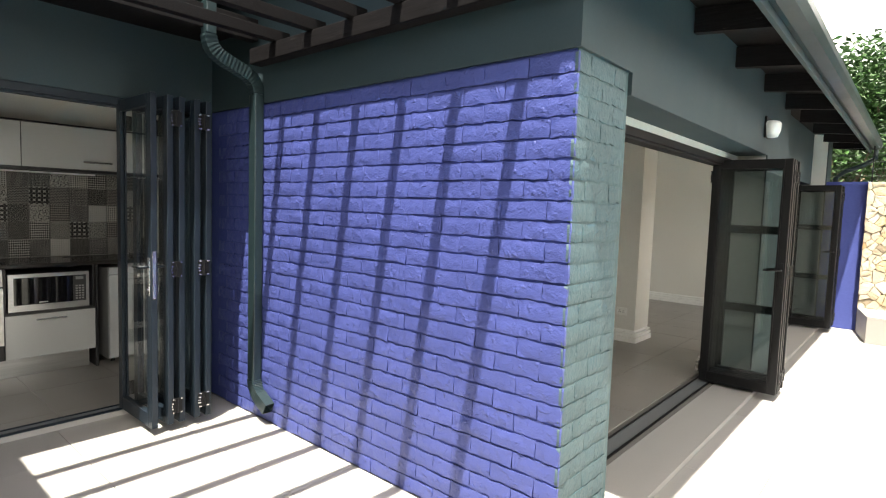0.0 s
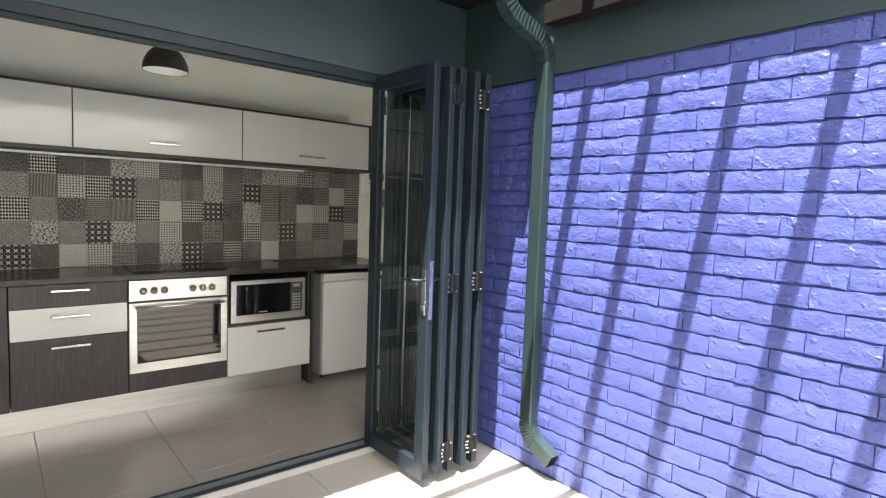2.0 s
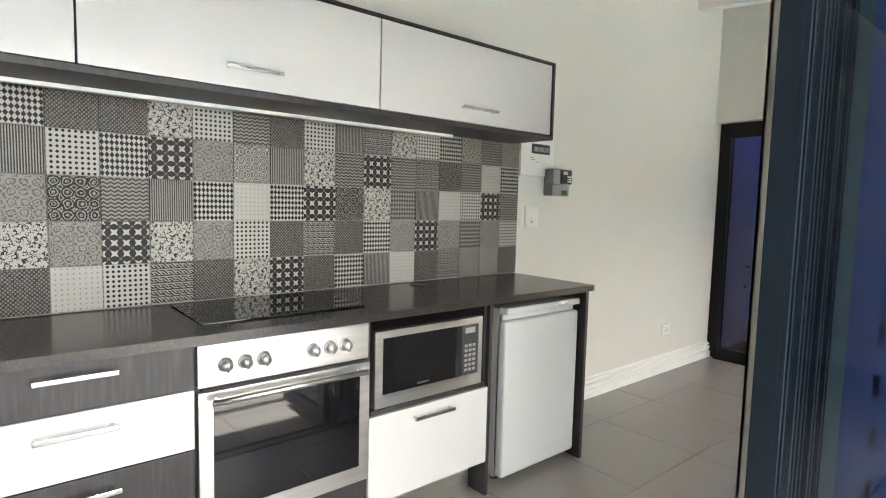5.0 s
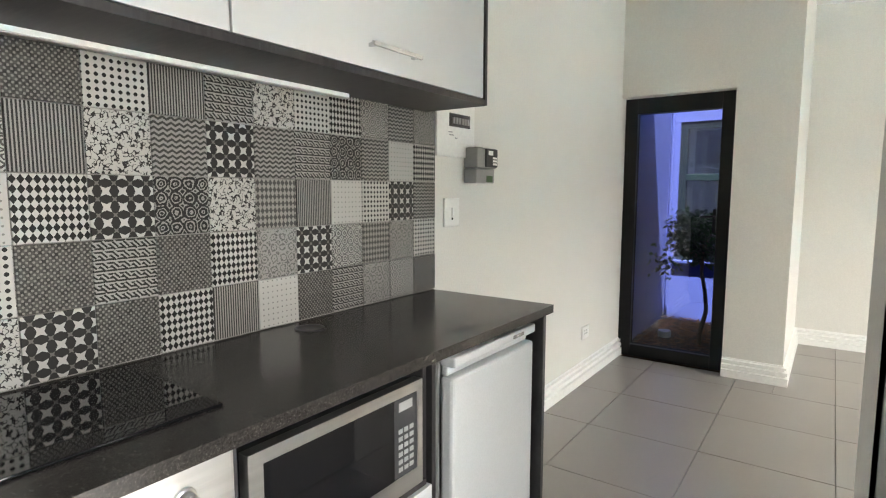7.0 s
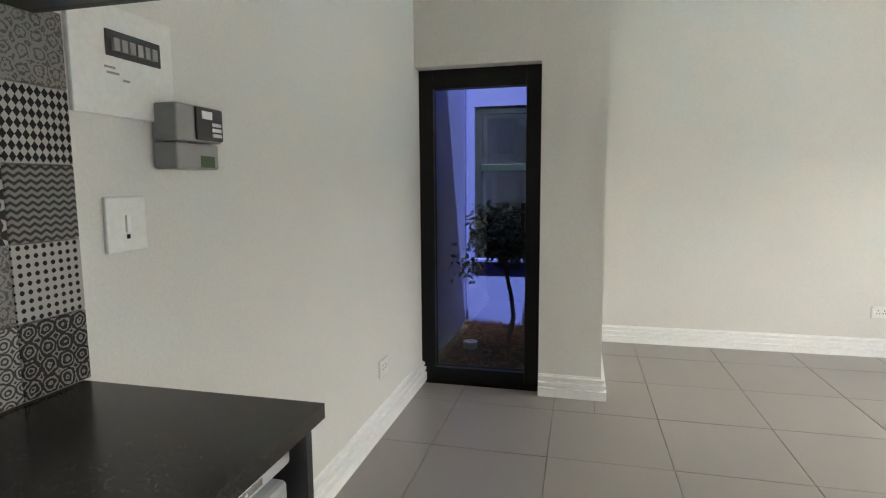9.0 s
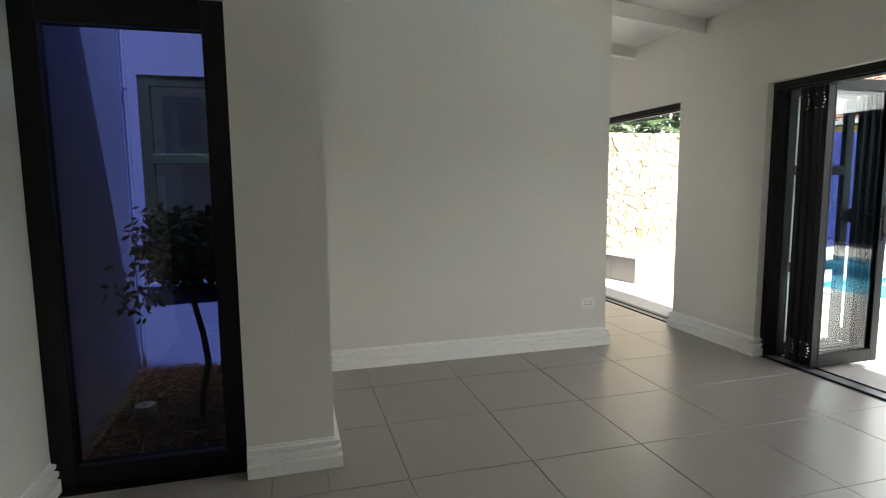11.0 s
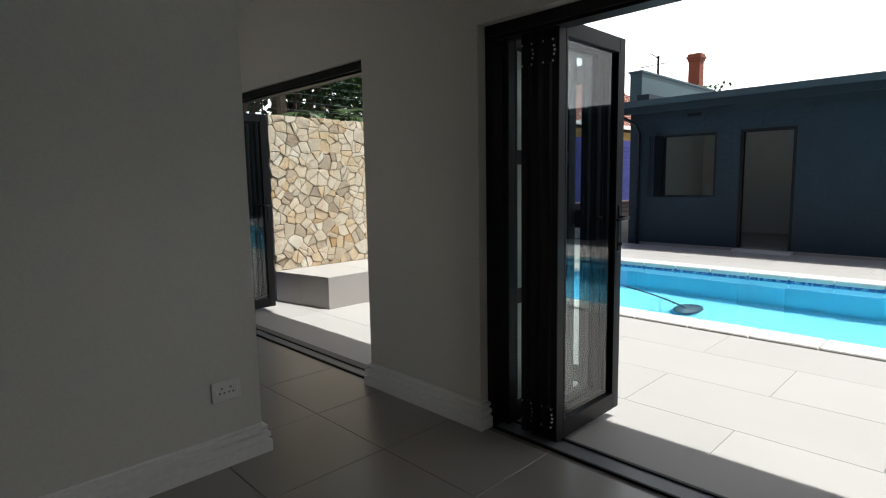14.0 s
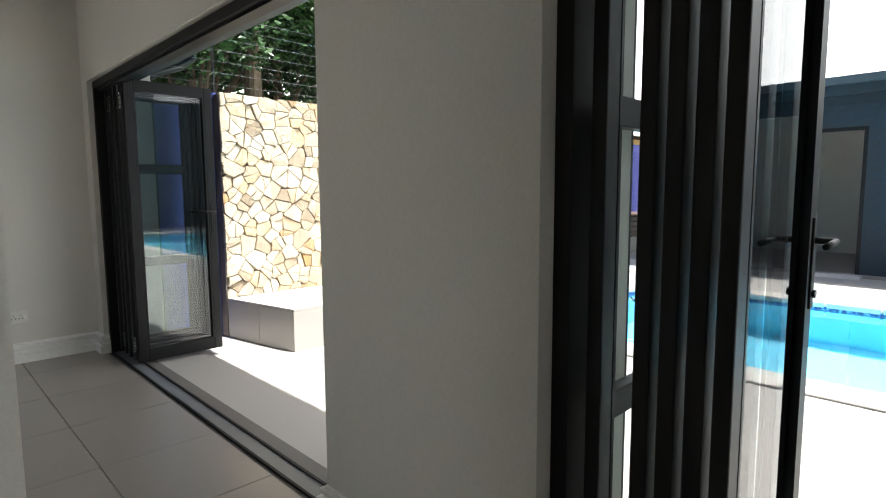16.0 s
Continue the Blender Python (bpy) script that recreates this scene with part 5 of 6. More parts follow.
palm("palm_tree", "low spiky palm behind the blue boundary wall", (0.9, 11.9, GROUND - 0.02), 1.95, 1.25, 22, 12)
palm("palm_tree", "low spiky palm behind the stone wall", (2.35, 12.2, GROUND - 0.02), 2.2, 1.2, 20, 13)
bush("garden_tree", "dense leafy green tree behind the stone wall", (2.9, 14.0, 3.6), 1.7, 4200, 0.13, LEAF_BUSH, 21)
bush("garden_tree", "dense leafy green tree behind the boundary wall", (0.2, 14.4, 3.1), 1.7, 4200, 0.13, LEAF_BUSH, 23)
bush("garden_tree", "leafy green tree behind the boundary wall", (5.0, 16.5, 4.4), 2.2, 3600, 0.17, LEAF_BUSH, 25)
bush("garden_tree", "leafy green shrub beside the blue boundary wall", (-1.4, 12.2, 1.9), 1.0, 2400, 0.1, LEAF_BUSH, 27)
bush("garden_tree", "distant treetop behind the cottage roof", (28, 17.5, 5.2), 1.9, 1800, 0.25, LEAF_BUSH, 29)

bush("garden_tree", "dense dark shrub behind the stone wall", (1.2, 13.2, 3.0), 1.5, 6000, 0.12, LEAF_BUSH, 31)
bush("garden_tree", "dense dark shrub behind the stone wall", (3.6, 12.6, 2.7), 1.3, 4500, 0.12, LEAF_BUSH, 33)
bush("garden_tree", "dense dark shrub behind the boundary wall", (-0.4, 12.8, 2.5), 1.2, 4500, 0.12, LEAF_BUSH, 35)
bush("garden_tree", "broad dark tree filling the garden behind", (1.7, 15.2, 3.6), 2.4, 11000, 0.17, LEAF_BUSH, 37)
bush("garden_tree", "tall dense tree closing the garden view", (1.2, 18.0, 3.6), 2.9, 10000, 0.24, LEAF_BUSH, 41)
bush("garden_tree", "broad dark tree behind the boundary wall", (-0.6, 16.0, 3.2), 2.2, 9000, 0.17, LEAF_BUSH, 39)
# Curved glowing sheet in place of the white hazy sky; also lights the house.
verts, faces = [], []
for i in range(33):
    a = radians(137 - i * 6.5)
    verts += [(95 * math.cos(a), 95 * math.sin(a), -3), (95 * math.cos(a), 95 * math.sin(a), 60)]
faces = [(2 * i, 2 * i + 2, 2 * i + 3, 2 * i + 1) for i in range(32)]
me = bpy.data.meshes.new("backdrop")
me.from_pydata(verts, [], faces)
SKY_GLOW = Nodes("glowing sky sheet")
SKY_GLOW.put(SKY_GLOW.bsdf.inputs["Emission Color"], (1.0, 0.985, 0.96))
SKY_GLOW.bsdf.inputs["Emission Strength"].default_value = 1.3
me.materials.append(SKY_GLOW.done((0.5, 0.5, 0.5), 1.0))
tagged(new("backdrop", me), "glowing white sheet standing in for the hazy sky beyond the gardens", "sky", "", "structure")

ef = thing("electric_fence", "electric fence wires on slim posts along the boundary wall", "fence")
for xx in (0.23, 1.9, 3.1):
    part("post", boxes(((xx - 0.008, xx + 0.008, 10.12, 10.136, 1.4 if xx < 0.5 else 2.0, 2.75),)), ALU_BLACK, ef)
for i in range(7):
    part("wire", cyl((-0.55, 10.12, 2.1 + i * 0.095), (3.15, 10.12, 2.1 + i * 0.095), 0.0018, n=5), TRACK, ef)

# ---- pieces ----


def pave(x0, x1, y0, y1, dx, dy, z, mat, parent, name="tile", stagger=False, thick=0.016, joint=0.003, ox=None, oy=None):
    """Tiles clipped to a rectangle, each an object of its own on a shared mesh where they are whole."""
    cache = {}
    ox, oy = x0 if ox is None else ox, y0 if oy is None else oy
    i0 = math.floor((x0 - ox) / dx)
    i = i0
    while ox + i * dx < x1 - 0.005:
        a0, a1 = max(x0, ox + i * dx), min(x1, ox + (i + 1) * dx)
        sh = dy / 2 if (stagger and i % 2) else 0
        j = math.floor((y0 - oy - sh) / dy)
        while oy + sh + j * dy < y1 - 0.005:
            b0, b1 = max(y0, oy + sh + j * dy), min(y1, oy + sh + (j + 1) * dy)
            j += 1
            if a1 - a0 < 0.02 or b1 - b0 < 0.02:
                continue
            key = (round(a1 - a0, 3), round(b1 - b0, 3))
            if key not in cache:
                bm = bmesh.new()
                w, l, e = (a1 - a0) / 2 - joint / 2, (b1 - b0) / 2 - joint / 2, 0.0015
                lo = [bm.verts.new((sx * w, sy * l, -thick)) for sx, sy in ((-1, -1), (1, -1), (1, 1), (-1, 1))]
                mi = [bm.verts.new((sx * w, sy * l, -e)) for sx, sy in ((-1, -1), (1, -1), (1, 1), (-1, 1))]
                hi = [bm.verts.new((sx * (w - e), sy * (l - e), 0)) for sx, sy in ((-1, -1), (1, -1), (1, 1), (-1, 1))]
                for p, q in ((lo, mi), (mi, hi)):
                    for k in range(4):
                        bm.faces.new((p[k], p[(k + 1) % 4], q[(k + 1) % 4], q[k]))
                bm.faces.new(hi)
                me = bpy.data.meshes.new(name)
                bm.to_mesh(me)
                bm.free()
                me.materials.append(mat)
                cache[key] = me
            o = link(new(name, cache[key]), parent)
            o.location = ((a0 + a1) / 2, (b0 + b1) / 2, z + random.uniform(-0.0006, 0.0006))
        i += 1


FT = 0.588
fl = bpy.data.objects["floor"]
GX, GY = -1.20 - 4 * FT, 5.13 - 4 * FT
for r in ((XK, -3.43, -2.2, GY), (GX, -0.70, GY, YN), (XK, GX, GY, 5.13), (-3.9, GX, 5.13, YN), (XK, -3.9, 5.13, YW + 0.05)):
    pave(*r, FT, FT, 0.0, FLOOR_TILE, fl, ox=-1.20 - 20 * FT, oy=5.13 - 20 * FT)
gd = bpy.data.objects["ground"]
pave(-3.33, XF1 + 0.10, -1.9, YB, 0.61, 0.61, GROUND, PAVE_TILE, gd, "paving_tile", ox=0.23 - 12.2, oy=4.6 - 12.2)
pave(XF1 + 0.10, 2.07, -2.2, 9.165, 0.61, 1.22, GROUND, PAVE_TILE, gd, "paving_tile", True, ox=0.23 - 12.2, oy=4.6 - 12.2)
pave(XF1 + 0.10, 0.36, 9.165, 10.1, 0.61, 1.22, GROUND, PAVE_TILE, gd, "paving_tile", True, ox=0.23 - 12.2, oy=4.6 - 12.2)
pave(5.66, CX, 0.0, 11.5, 0.61, 1.22, GROUND - 0.005, PAVE_TILE, gd, "paving_tile", True, ox=5.66, oy=0)
pave(2.07, 5.66, 8.9, 11.5, 0.61, 1.22, GROUND - 0.005, PAVE_TILE, gd, "paving_tile", True, ox=2.07, oy=8.9)
cp = thing("pool_coping", "rounded cream coping stones around the pool", "coping", "", "structure")


def coping_stone(x0, x1, y0, y1):
    return part("coping_stone", box(x0, x1, y0, y1, GROUND - 0.05, GROUND + 0.018, 0.014), COPING, cp)


for k in range(26):
    y0 = -4.0 + k * 0.485
    coping_stone(2.08, 2.385, y0 + 0.004, y0 + 0.481)
    coping_stone(5.335, 5.65, y0 + 0.004, y0 + 0.481)
for k in range(7):
    x0 = 2.08 + k * 0.51
    coping_stone(x0 + 0.004, x0 + 0.506, 8.612, 8.89)


def brick_mesh(name, l, h, d, mat, seed, nx=7, nz=3):
    """A worn, thickly painted brick: its face looks along -y, its back lies in the joint."""
    g = np.random.default_rng(seed)
    vs, fs = [], []
    for k in range(nz + 1):
        for i in range(nx + 1):
            u, v = i / nx * 2 - 1, k / nz * 2 - 1
            edge = max(abs(u) ** 9, abs(v) ** 7)
            x = u * (l / 2 - 0.0022) + g.uniform(-0.0018, 0.0018)
            z = v * (h / 2 - 0.0046) + g.uniform(-0.0044, 0.0044)
            y = -d * (1 - 0.3 * edge) + g.uniform(-0.0012, 0.0012) - (max(0.0, g.normal() * 0.003) if abs(v) > 0.9 else 0.0)
            vs.append((x, y, z))
    w = nx + 1
    for k in range(nz):
        for i in range(nx):
            fs.append((k * w + i, k * w + i + 1, (k + 1) * w + i + 1, (k + 1) * w + i))
    rim = [i for i in range(w)] + [k * w + nx for k in range(1, nz + 1)] + [nz * w + i for i in range(nx - 1, -1, -1)] + [k * w for k in range(nz - 1, 0, -1)]
    front, b, k = len(fs), len(vs), len(rim)
    vs += [vs[r] for r in rim] + [(vs[r][0] * 1.01, 0.002, vs[r][2] * 0.98) for r in rim]
    for i in range(k):
        j = (i + 1) % k
        fs.append((b + i, b + k + i, b + k + j, b + j))
    me = bpy.data.meshes.new(name)
    me.from_pydata(vs, [], fs)
    me.materials.append(mat)
    for p in me.polygons:
        p.use_smooth = True
    return me


COURSE, LEN = 0.0868, 0.236
blue_full = [brick_mesh("brick", LEN, COURSE, 0.0125, BLUE_BRICK, 50 + i) for i in range(8)]
blue_half = [brick_mesh("brick", LEN / 2, COURSE, 0.0125, BLUE_BRICK, 70 + i, 4) for i in range(4)]
teal_full = [brick_mesh("brick", LEN, COURSE, 0.0125, TEAL_BRICK, 80 + i) for i in range(5)]
teal_half = [brick_mesh("brick", LEN / 2, COURSE, 0.0125, TEAL_BRICK, 90 + i, 4) for i in range(4)]
core, ret = bpy.data.objects["wall_brick_core"], bpy.data.objects["wall_brick_return"]
rest_v, rest_f = [], []
rows = int((2.134 - GROUND) / COURSE + 0.5)
for r in range(rows):
    z = GROUND + (r + 0.5) * COURSE
    x, k = XF1 + 0.001, 0
    first_half = r % 2 == 1
    while x > -3.3:
        half = first_half and k == 0
        l = LEN / 2 if half else LEN
        if x - l < -3.33:
            break
        me = random.choice(blue_half if half else blue_full)
        m = Matrix.Translation((x - l / 2, YB + 0.0125, z)) @ Euler((0, random.uniform(-0.012, 0.012), random.uniform(-0.008, 0.008))).to_matrix().to_4x4() @ Matrix.Diagonal((1, random.uniform(0.8, 1.25), random.uniform(0.97, 1.01), 1))
        if x - l / 2 > -2.95:
            link(new("brick", me), core).matrix_local = m
        else:
            b = len(rest_v)
            rest_v += [tuple(m @ v.co) for v in me.vertices]
            rest_f += [tuple(b + q for q in p.vertices) for p in me.polygons]
        x -= l
        k += 1
    y = YB
    seq = (LEN / 2, LEN, LEN / 2) if r % 2 == 0 else (LEN, LEN)
    for l in seq:
        if y + l > O1[0] + 0.01:
            l = O1[0] - y
        me = random.choice(teal_half if l < 0.15 else teal_full)
        o = link(new("brick", me), ret)
        o.matrix_local = Matrix.Translation((XF1 - 0.0125, y + l / 2, z)) @ Euler((0, 0, radians(90) + random.uniform(-0.008, 0.008))).to_matrix().to_4x4() @ Matrix.Diagonal((1, random.uniform(0.8, 1.2), random.uniform(0.97, 1.01), 1))
        y += l
me = bpy.data.meshes.new("bricks_in_the_corner")
me.from_pydata(rest_v, [], rest_f)
me.materials.append(BLUE_BRICK)
tagged(link(new("bricks_in_the_corner", me), core), "ultramarine bricks behind the folded doors", "", "", "stuff")

# cottage brickwork, joined: it stays far off
cv, cf_ = [], []
navy = [brick_mesh("brick", LEN, COURSE, 0.012, NAVY_BRICK, 100 + i, 3, 2) for i in range(5)]
for r in range(int(2.6 / COURSE)):
    z = GROUND - 0.1 + (r + 0.5) * COURSE
    y = 9.63 - (LEN / 2 if r % 2 else 0)
    while y > 1.5:
        yc = y - LEN / 2
        # Last case: the unseen gap added for light inside.
        inside = (7.90 < yc < 9.09 and 0.86 < z < 2.07) or (6.66 < yc < 7.69 and z < 2.08) or (1.3 < yc < 4.3 and z < 2.3)
        if not inside:
            m = Matrix.Translation((CX + 0.012, yc, z)) @ Euler((0, 0, radians(-90) + random.uniform(-0.01, 0.01))).to_matrix().to_4x4() @ Matrix.Diagonal((1, random.uniform(0.6, 0.85), 1, 1))
            b = len(cv)
            me = random.choice(navy)
            cv += [tuple(m @ v.co) for v in me.vertices]
            cf_ += [tuple(b + q for q in p.vertices) for p in me.polygons]
        y -= LEN
me = bpy.data.meshes.new("cottage_bricks")
me.from_pydata(cv, [], cf_)
me.materials.append(NAVY_BRICK)
tagged(link(new("cottage_bricks", me), bpy.data.objects["wall_cottage"]), "slate blue painted cottage bricks", "", "", "stuff")
fv, ff = [], []
for r in range(int(2.2 / COURSE)):
    z = GROUND + (r + 0.5) * COURSE
    x = 5.0 - (LEN / 2 if r % 2 else 0)
    while x < 13:
        m = Matrix.Translation((x, 11.5, z)) @ Matrix.Diagonal((1, random.uniform(0.6, 1.3), 1, 1))
        b = len(fv)
        me = random.choice(blue_full)
        fv += [tuple(m @ v.co) for v in me.vertices]
        ff += [tuple(b + q for q in p.vertices) for p in me.polygons]
        x += LEN
me = bpy.data.meshes.new("boundary_bricks")
me.from_pydata(fv, [], ff)
me.materials.append(DEEP_BLUE)
tagged(link(new("boundary_bricks", me), bpy.data.objects["wall_boundary_far"]), "ultramarine painted boundary bricks", "", "", "stuff")


# stone cladding: angular shards fitted together
def clip(poly, px, py, nx, ny):
    out = []
    for i in range(len(poly)):
        a, b = poly[i], poly[(i + 1) % len(poly)]
        da, db_ = (a[0] - px) * nx + (a[1] - py) * ny, (b[0] - px) * nx + (b[1] - py) * ny
        if da <= 0:
            out.append(a)
        if da * db_ < 0:
            t = da / (da - db_)
            out.append((a[0] + (b[0] - a[0]) * t, a[1] + (b[1] - a[1]) * t))
    return out


def area(poly):
    return abs(sum(a[0] * b[1] - b[0] * a[1] for a, b in zip(poly, poly[1:] + poly[:1]))) / 2


g = np.random.default_rng(31)
S0, S1, T0, T1 = 0.20, 2.5, 0.294, 2.01
sites, shards = [], []
for i in range(9000):
    u, v, room = g.uniform(S0 - 0.06, S1 + 0.06), g.uniform(T0 - 0.06, T1 + 0.06), g.uniform(0.085, 0.175)
    if all((u - p) ** 2 + (v - q) ** 2 > max(room, r * 0.75) ** 2 for p, q, r in sites):
        sites.append((u, v, room))
for u, v, _ in sites:
    poly = [(S0, T0), (S1, T0), (S1, T1), (S0, T1)]
    for p, q, _ in sites:
        du, dv = p - u, q - v
        if 0 < du * du + dv * dv < 0.16 and len(poly) > 2:
            k = 0.5 + 0.07 * math.sin(37.0 * (u + p) + 53.0 * (v + q)) * (1 if (u, v) < (p, q) else -1)
            poly = clip(poly, u + du * k, v + dv * k, du, dv)
    if len(poly) < 3 or area(poly) < 0.002:
        continue
    pieces = [poly]
    if area(poly) > 0.013 and g.uniform() < 0.75:
        cu, cv_ = sum(p[0] for p in poly) / len(poly), sum(p[1] for p in poly) / len(poly)
        m = np.array(poly) - (cu, cv_)
        w, e = np.linalg.eigh(m.T @ m)
        ax = math.atan2(e[1, 1], e[0, 1]) + g.normal() * 0.5
        pieces = [clip(poly, cu, cv_, math.cos(ax), math.sin(ax)), clip(poly, cu, cv_, -math.cos(ax), -math.sin(ax))]
    shards += [p for p in pieces if len(p) > 2]
stone_wall = bpy.data.objects["wall_boundary_stone"]
for poly in shards:
    cx, cz = sum(p[0] for p in poly) / len(poly), sum(p[1] for p in poly) / len(poly)
    for a, b in zip(list(poly), list(poly[1:]) + list(poly[:1])):
        ln = math.hypot(b[0] - a[0], b[1] - a[1])
        if ln < 1e-5:
            continue
        nx, nz = (b[1] - a[1]) / ln, -(b[0] - a[0]) / ln
        if (cx - a[0]) * nx + (cz - a[1]) * nz > 0:
            nx, nz = -nx, -nz
        k = g.uniform(0.001, 0.003)
        poly = clip(poly, a[0] - nx * k, a[1] - nz * k, nx, nz)
    if len(poly) < 3 or area(poly) < 0.0006:
        continue
    rim = []
    for a, b in zip(poly, poly[1:] + poly[:1]):
        c = g.uniform(0.02, 0.06)
        for t in (c, 0.5, 1 - g.uniform(0.02, 0.06)):
            wob = g.uniform(-0.003, 0.003)
            rim.append((a[0] + (b[0] - a[0]) * t - cx + wob, a[1] + (b[1] - a[1]) * t - cz - wob))
    d = g.uniform(0.018, 0.034)
    tx, tz = g.uniform(-0.08, 0.08), g.uniform(-0.08, 0.08)
    k = len(rim)
    vs = [(x, 0.01, z) for x, z in rim] + [(x * 0.99, -d * 0.8 + tx * x + tz * z, z * 0.99) for x, z in rim] + [(x * 0.92, -d + tx * x + tz * z + g.uniform(-0.003, 0.003), z * 0.92) for x, z in rim] + [(0, -d - g.uniform(0, 0.005), 0)]
    fs = [(a, (a + 1) % k, k + (a + 1) % k, k + a) for a in range(k)] + [(k + a, k + (a + 1) % k, 2 * k + (a + 1) % k, 2 * k + a) for a in range(k)] + [(2 * k + a, 2 * k + (a + 1) % k, 3 * k) for a in range(k)]
    me = bpy.data.meshes.new("stone")
    me.from_pydata(vs, [], fs)
    me.materials.append(SANDSTONE)
    o = link(new("stone", me), stone_wall)
    o.location = (cx, 9.99, cz)


# patterned splashback tiles
def pattern(kind):
    n = Nodes("patterned tile " + kind)
    _, y, z = n.split()
    dark, light, grey = (0.014, 0.0135, 0.013), (0.52, 0.512, 0.49), (0.16, 0.155, 0.145)

    def wave(v, f, ph=0.0):
        return n.f("SINE", n.f("MULTIPLY_ADD", v, f * 2 * math.pi, ph))

    def cut(v, t=0.0):
        return n.f("GREATER_THAN", v, t)
    c, rough = grey, 0.35
    ink, mid = (0.022, 0.021, 0.02), (0.075, 0.073, 0.069)

    def ring_of(a, b):
        return n.f("SQRT", n.f("ADD", n.f("MULTIPLY", a, a), n.f("MULTIPLY", b, b)))

    def cell(v, per_metre, shift=100.0):
        return n.f("SUBTRACT", n.f("FRACT", n.f("MULTIPLY_ADD", v, per_metre, shift)), 0.5)

    def petals(per_metre, shift, turned=False):
        """Leaf-shaped petals where circles on a square grid overlap."""
        a, b = cell(y, per_metre, shift), cell(z, per_metre, shift)
        if turned:
            a, b = n.f("MULTIPLY", n.f("ADD", a, b), 0.707), n.f("MULTIPLY", n.f("SUBTRACT", a, b), 0.707)
        return n.f("MINIMUM", n.f("ADD", n.f("ABSOLUTE", a), n.f("MULTIPLY", n.f("ABSOLUTE", b), 2.4)), n.f("ADD", n.f("ABSOLUTE", b), n.f("MULTIPLY", n.f("ABSOLUTE", a), 2.4)))
    if kind == "D" or kind == "d":
        m = n.f("MULTIPLY", wave(n.f("ADD", y, n.f("MULTIPLY", z, 0.72)), 33), wave(n.f("SUBTRACT", y, n.f("MULTIPLY", z, 0.72)), 33))
        c = n.mix(cut(m), light if kind == "D" else (0.3, 0.29, 0.27), dark if kind == "D" else mid)
    elif kind == "P" or kind == "W":
        m = n.f("MULTIPLY", wave(n.f("ADD", y, z), 29), wave(n.f("SUBTRACT", y, z), 29))
        c = n.mix(cut(m, 0.36 if kind == "P" else 0.8), (0.52, 0.512, 0.49), dark if kind == "P" else (0.24, 0.233, 0.22))
    elif kind == "S":
        c = n.mix(cut(wave(y, 133), -0.1), (0.34, 0.333, 0.32), (0.035, 0.034, 0.033))
    elif kind == "H":
        zig = n.f("MULTIPLY", n.f("PINGPONG", n.f("MULTIPLY", y, 45.0), 0.5), 1.0)
        m = n.f("SINE", n.f("MULTIPLY", n.f("MULTIPLY_ADD", z, 72.0, zig), 2 * math.pi))
        c = n.mix(cut(m, 0.1), (0.3, 0.293, 0.28), (0.055, 0.053, 0.05))
    elif kind == "K":
        c = n.mix(cut(petals(26.6, 100.5, True), 0.46), light, (0.03, 0.029, 0.028))
        c = n.mix(cut(petals(26.6, 100.0, True), 0.22), grey, c)
    elif kind == "F":
        m = n.noise(85, 1.5, 0.55)
        v = n.voronoi(62)
        c = n.mix(cut(n.f("ADD", n.f("ABSOLUTE", n.f("SUBTRACT", m, 0.5)), n.f("MULTIPLY", v, 0.12)), 0.095), (0.03, 0.029, 0.028), (0.50, 0.492, 0.47))
    elif kind == "C":
        a, b = cell(y, 33.3), cell(z, 33.3)
        curl = n.f("SINE", n.f("ADD", n.f("MULTIPLY", ring_of(a, b), 24.0), n.f("MULTIPLY", n.noise(70, 1.0, 0.5), 7.0)))
        c = n.mix(cut(curl, 0.1), (0.48, 0.472, 0.45), (0.07, 0.068, 0.065))
    elif kind == "B":
        a, b = cell(y, 26.6), cell(z, 26.6)
        curl = n.f("SINE", n.f("ADD", n.f("MULTIPLY", ring_of(a, b), 26.0), n.f("MULTIPLY", n.noise(70, 2.0, 0.5), 11.0)))
        c = n.mix(cut(curl, 0.45), (0.025, 0.024, 0.023), (0.32, 0.313, 0.3))
    elif kind == "M":
        turn = n.f("GREATER_THAN", n.f("MULTIPLY", cell(n.f("ADD", y, z), 20.0), cell(n.f("SUBTRACT", y, z), 20.0)), 0.0)
        flat, steep = wave(z, 113), wave(n.f("ADD", y, z), 80)
        m = n.f("ADD", n.f("MULTIPLY", flat, turn), n.f("MULTIPLY", steep, n.f("SUBTRACT", 1.0, turn)))
        c = n.mix(cut(m), (0.36, 0.353, 0.34), (0.025, 0.024, 0.023))
    elif kind == "T":
        m = n.f("MULTIPLY", wave(y, 80), wave(z, 74))
        c = n.mix(n.f("MULTIPLY", cut(m, 0.3), 0.7), n.ramp(n.noise(90, 3), ((0.35, (0.03, 0.029, 0.027)), (0.65, (0.10, 0.096, 0.09)))), (0.32, 0.31, 0.295))
    else:
        a, b = cell(y, 30.0), cell(z, 30.0)
        leafy = n.f("SINE", n.f("ADD", n.f("MULTIPLY", ring_of(a, b), 20.0), n.f("MULTIPLY", n.noise(75, 3.0, 0.65), 16.0)))
        c = n.mix(n.f("MULTIPLY", cut(leafy, 0.35), 0.75), (0.31, 0.303, 0.29), (0.07, 0.068, 0.065))
    worn = n.noise(18, 4, 0.6)
    c = n.mix(0.015, c, n.ramp(worn, ((0.3, (0.1, 0.095, 0.09)), (0.7, (0.42, 0.41, 0.385)))))
    n.bump(n.noise(50, 3), 0.06, 0.002)
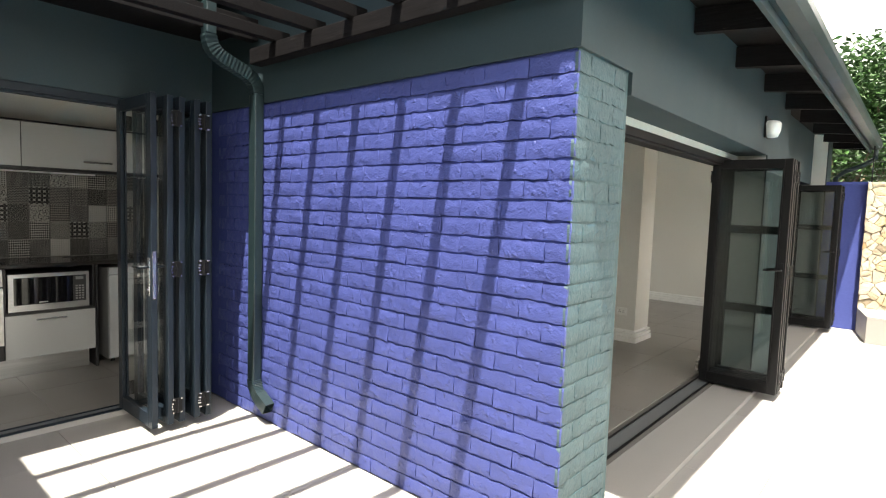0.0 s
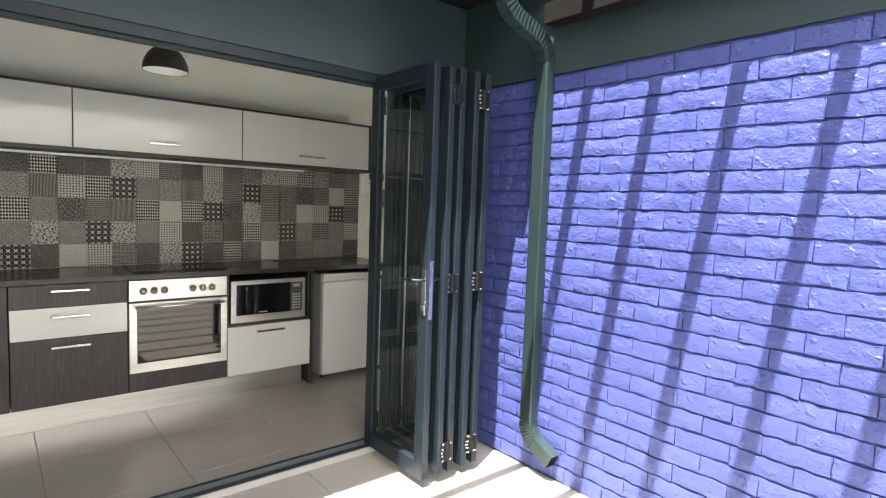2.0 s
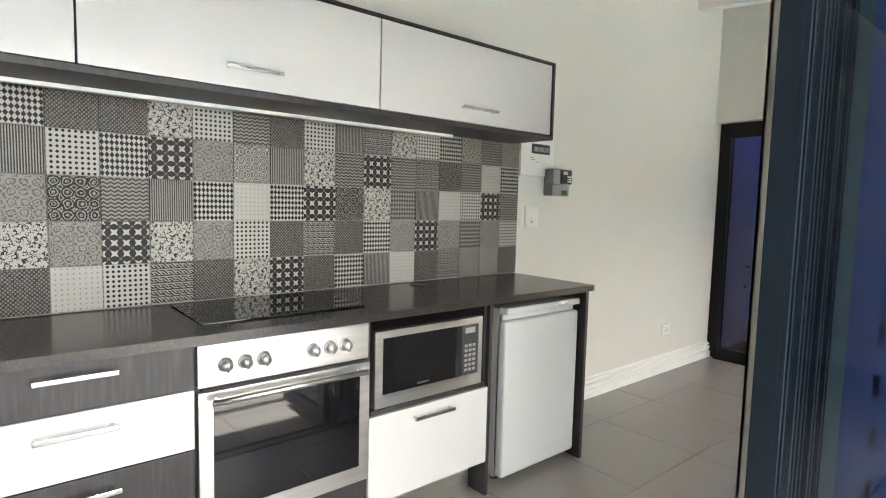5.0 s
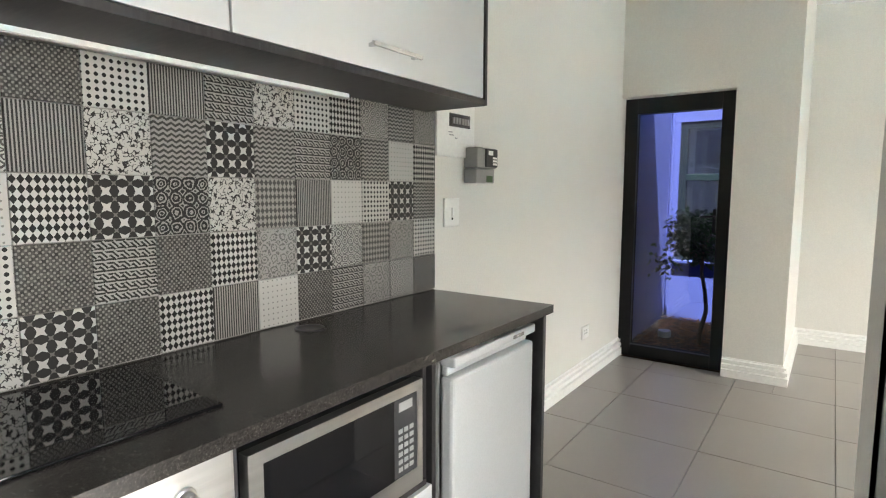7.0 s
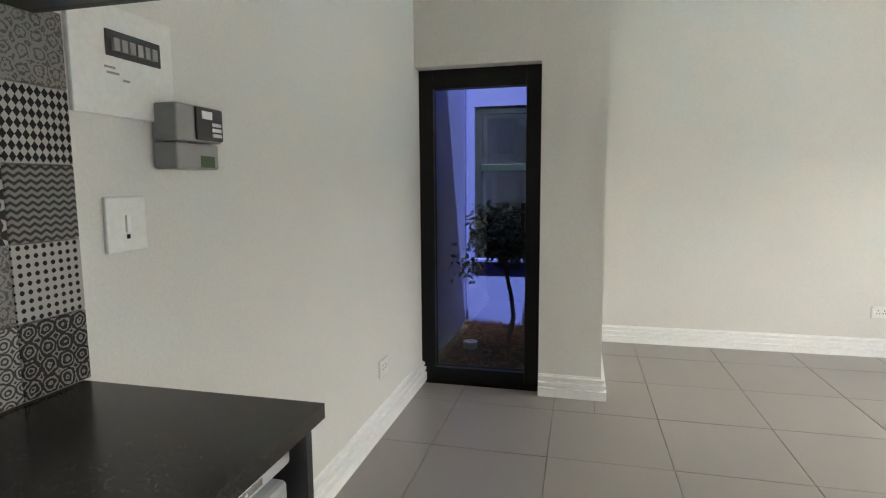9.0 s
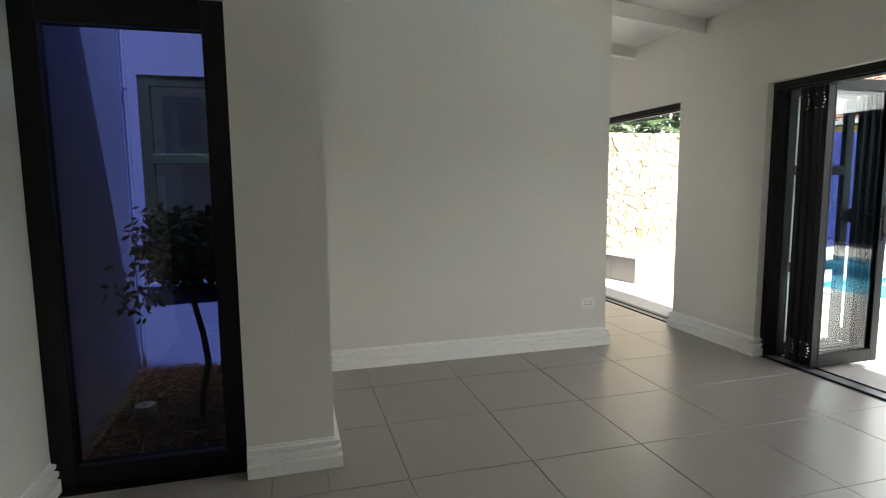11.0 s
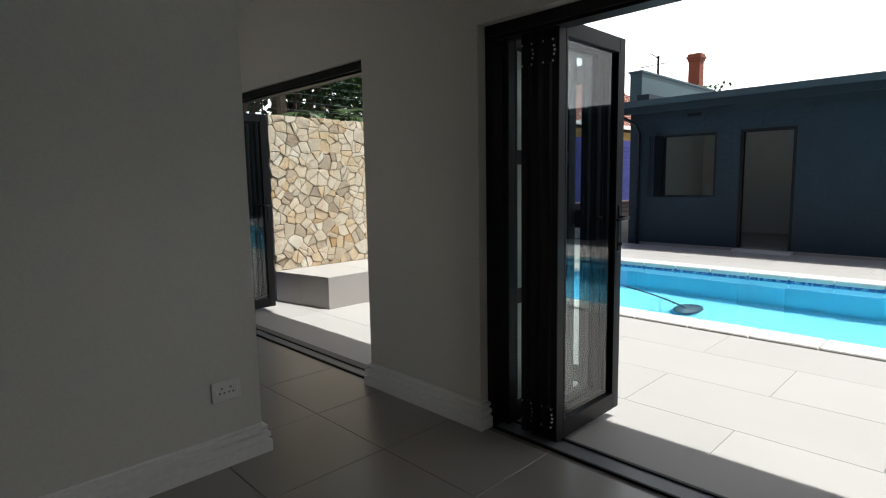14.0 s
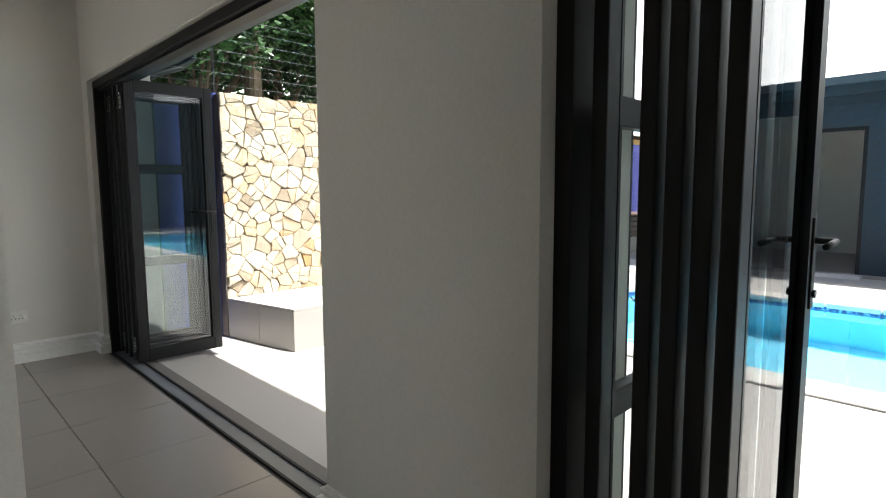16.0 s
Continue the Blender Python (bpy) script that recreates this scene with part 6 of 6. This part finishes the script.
    return n.done(n.mix(1.0, c, (0.64, 0.625, 0.605), "MULTIPLY"), rough, 0.0, Specular_IOR_Level=0.12)


ROWS_OF_TILES = ("GHCDPFMSPTHPFTTDBGF", "DWHBMHKHFSCGKDPSCTH", "HKPWSdFBKDWDSHBGDPT", "PGdCKGDTMTPGFKGFGBF", "BCGMTWSDTKFTMPWTKTD")
sb = thing("splashback", "patchwork of black, white and grey patterned wall tiles", "tiles", "", "structure")
part("grout_bed", box(XK, XK + 0.003, -1.3, 2.857, 0.926, 1.673), GROUT, sb)
PATTERN = {}
TILE = 0.1502
for r, row in enumerate(ROWS_OF_TILES):
    for k, ch in enumerate(row + "GFTDWKHS"):
        z1 = 0.9285 + (5 - r) * 0.1525
        if ch not in PATTERN:
            mat = pattern(ch)
            bm = box(0, 0.008, -TILE / 2 + 0.0012, TILE / 2 - 0.0012, -0.075, 0.075, 0.0015)
            me = bpy.data.meshes.new("tile")
            bmesh.ops.recalc_face_normals(bm, faces=bm.faces)
            bm.to_mesh(me)
            bm.free()
            me.materials.append(mat)
            PATTERN[ch] = me
        o = link(new("tile", PATTERN[ch]), sb)
        o.location = (XK + 0.002, 2.855 - (k + 0.5) * TILE, z1 - 0.0763)
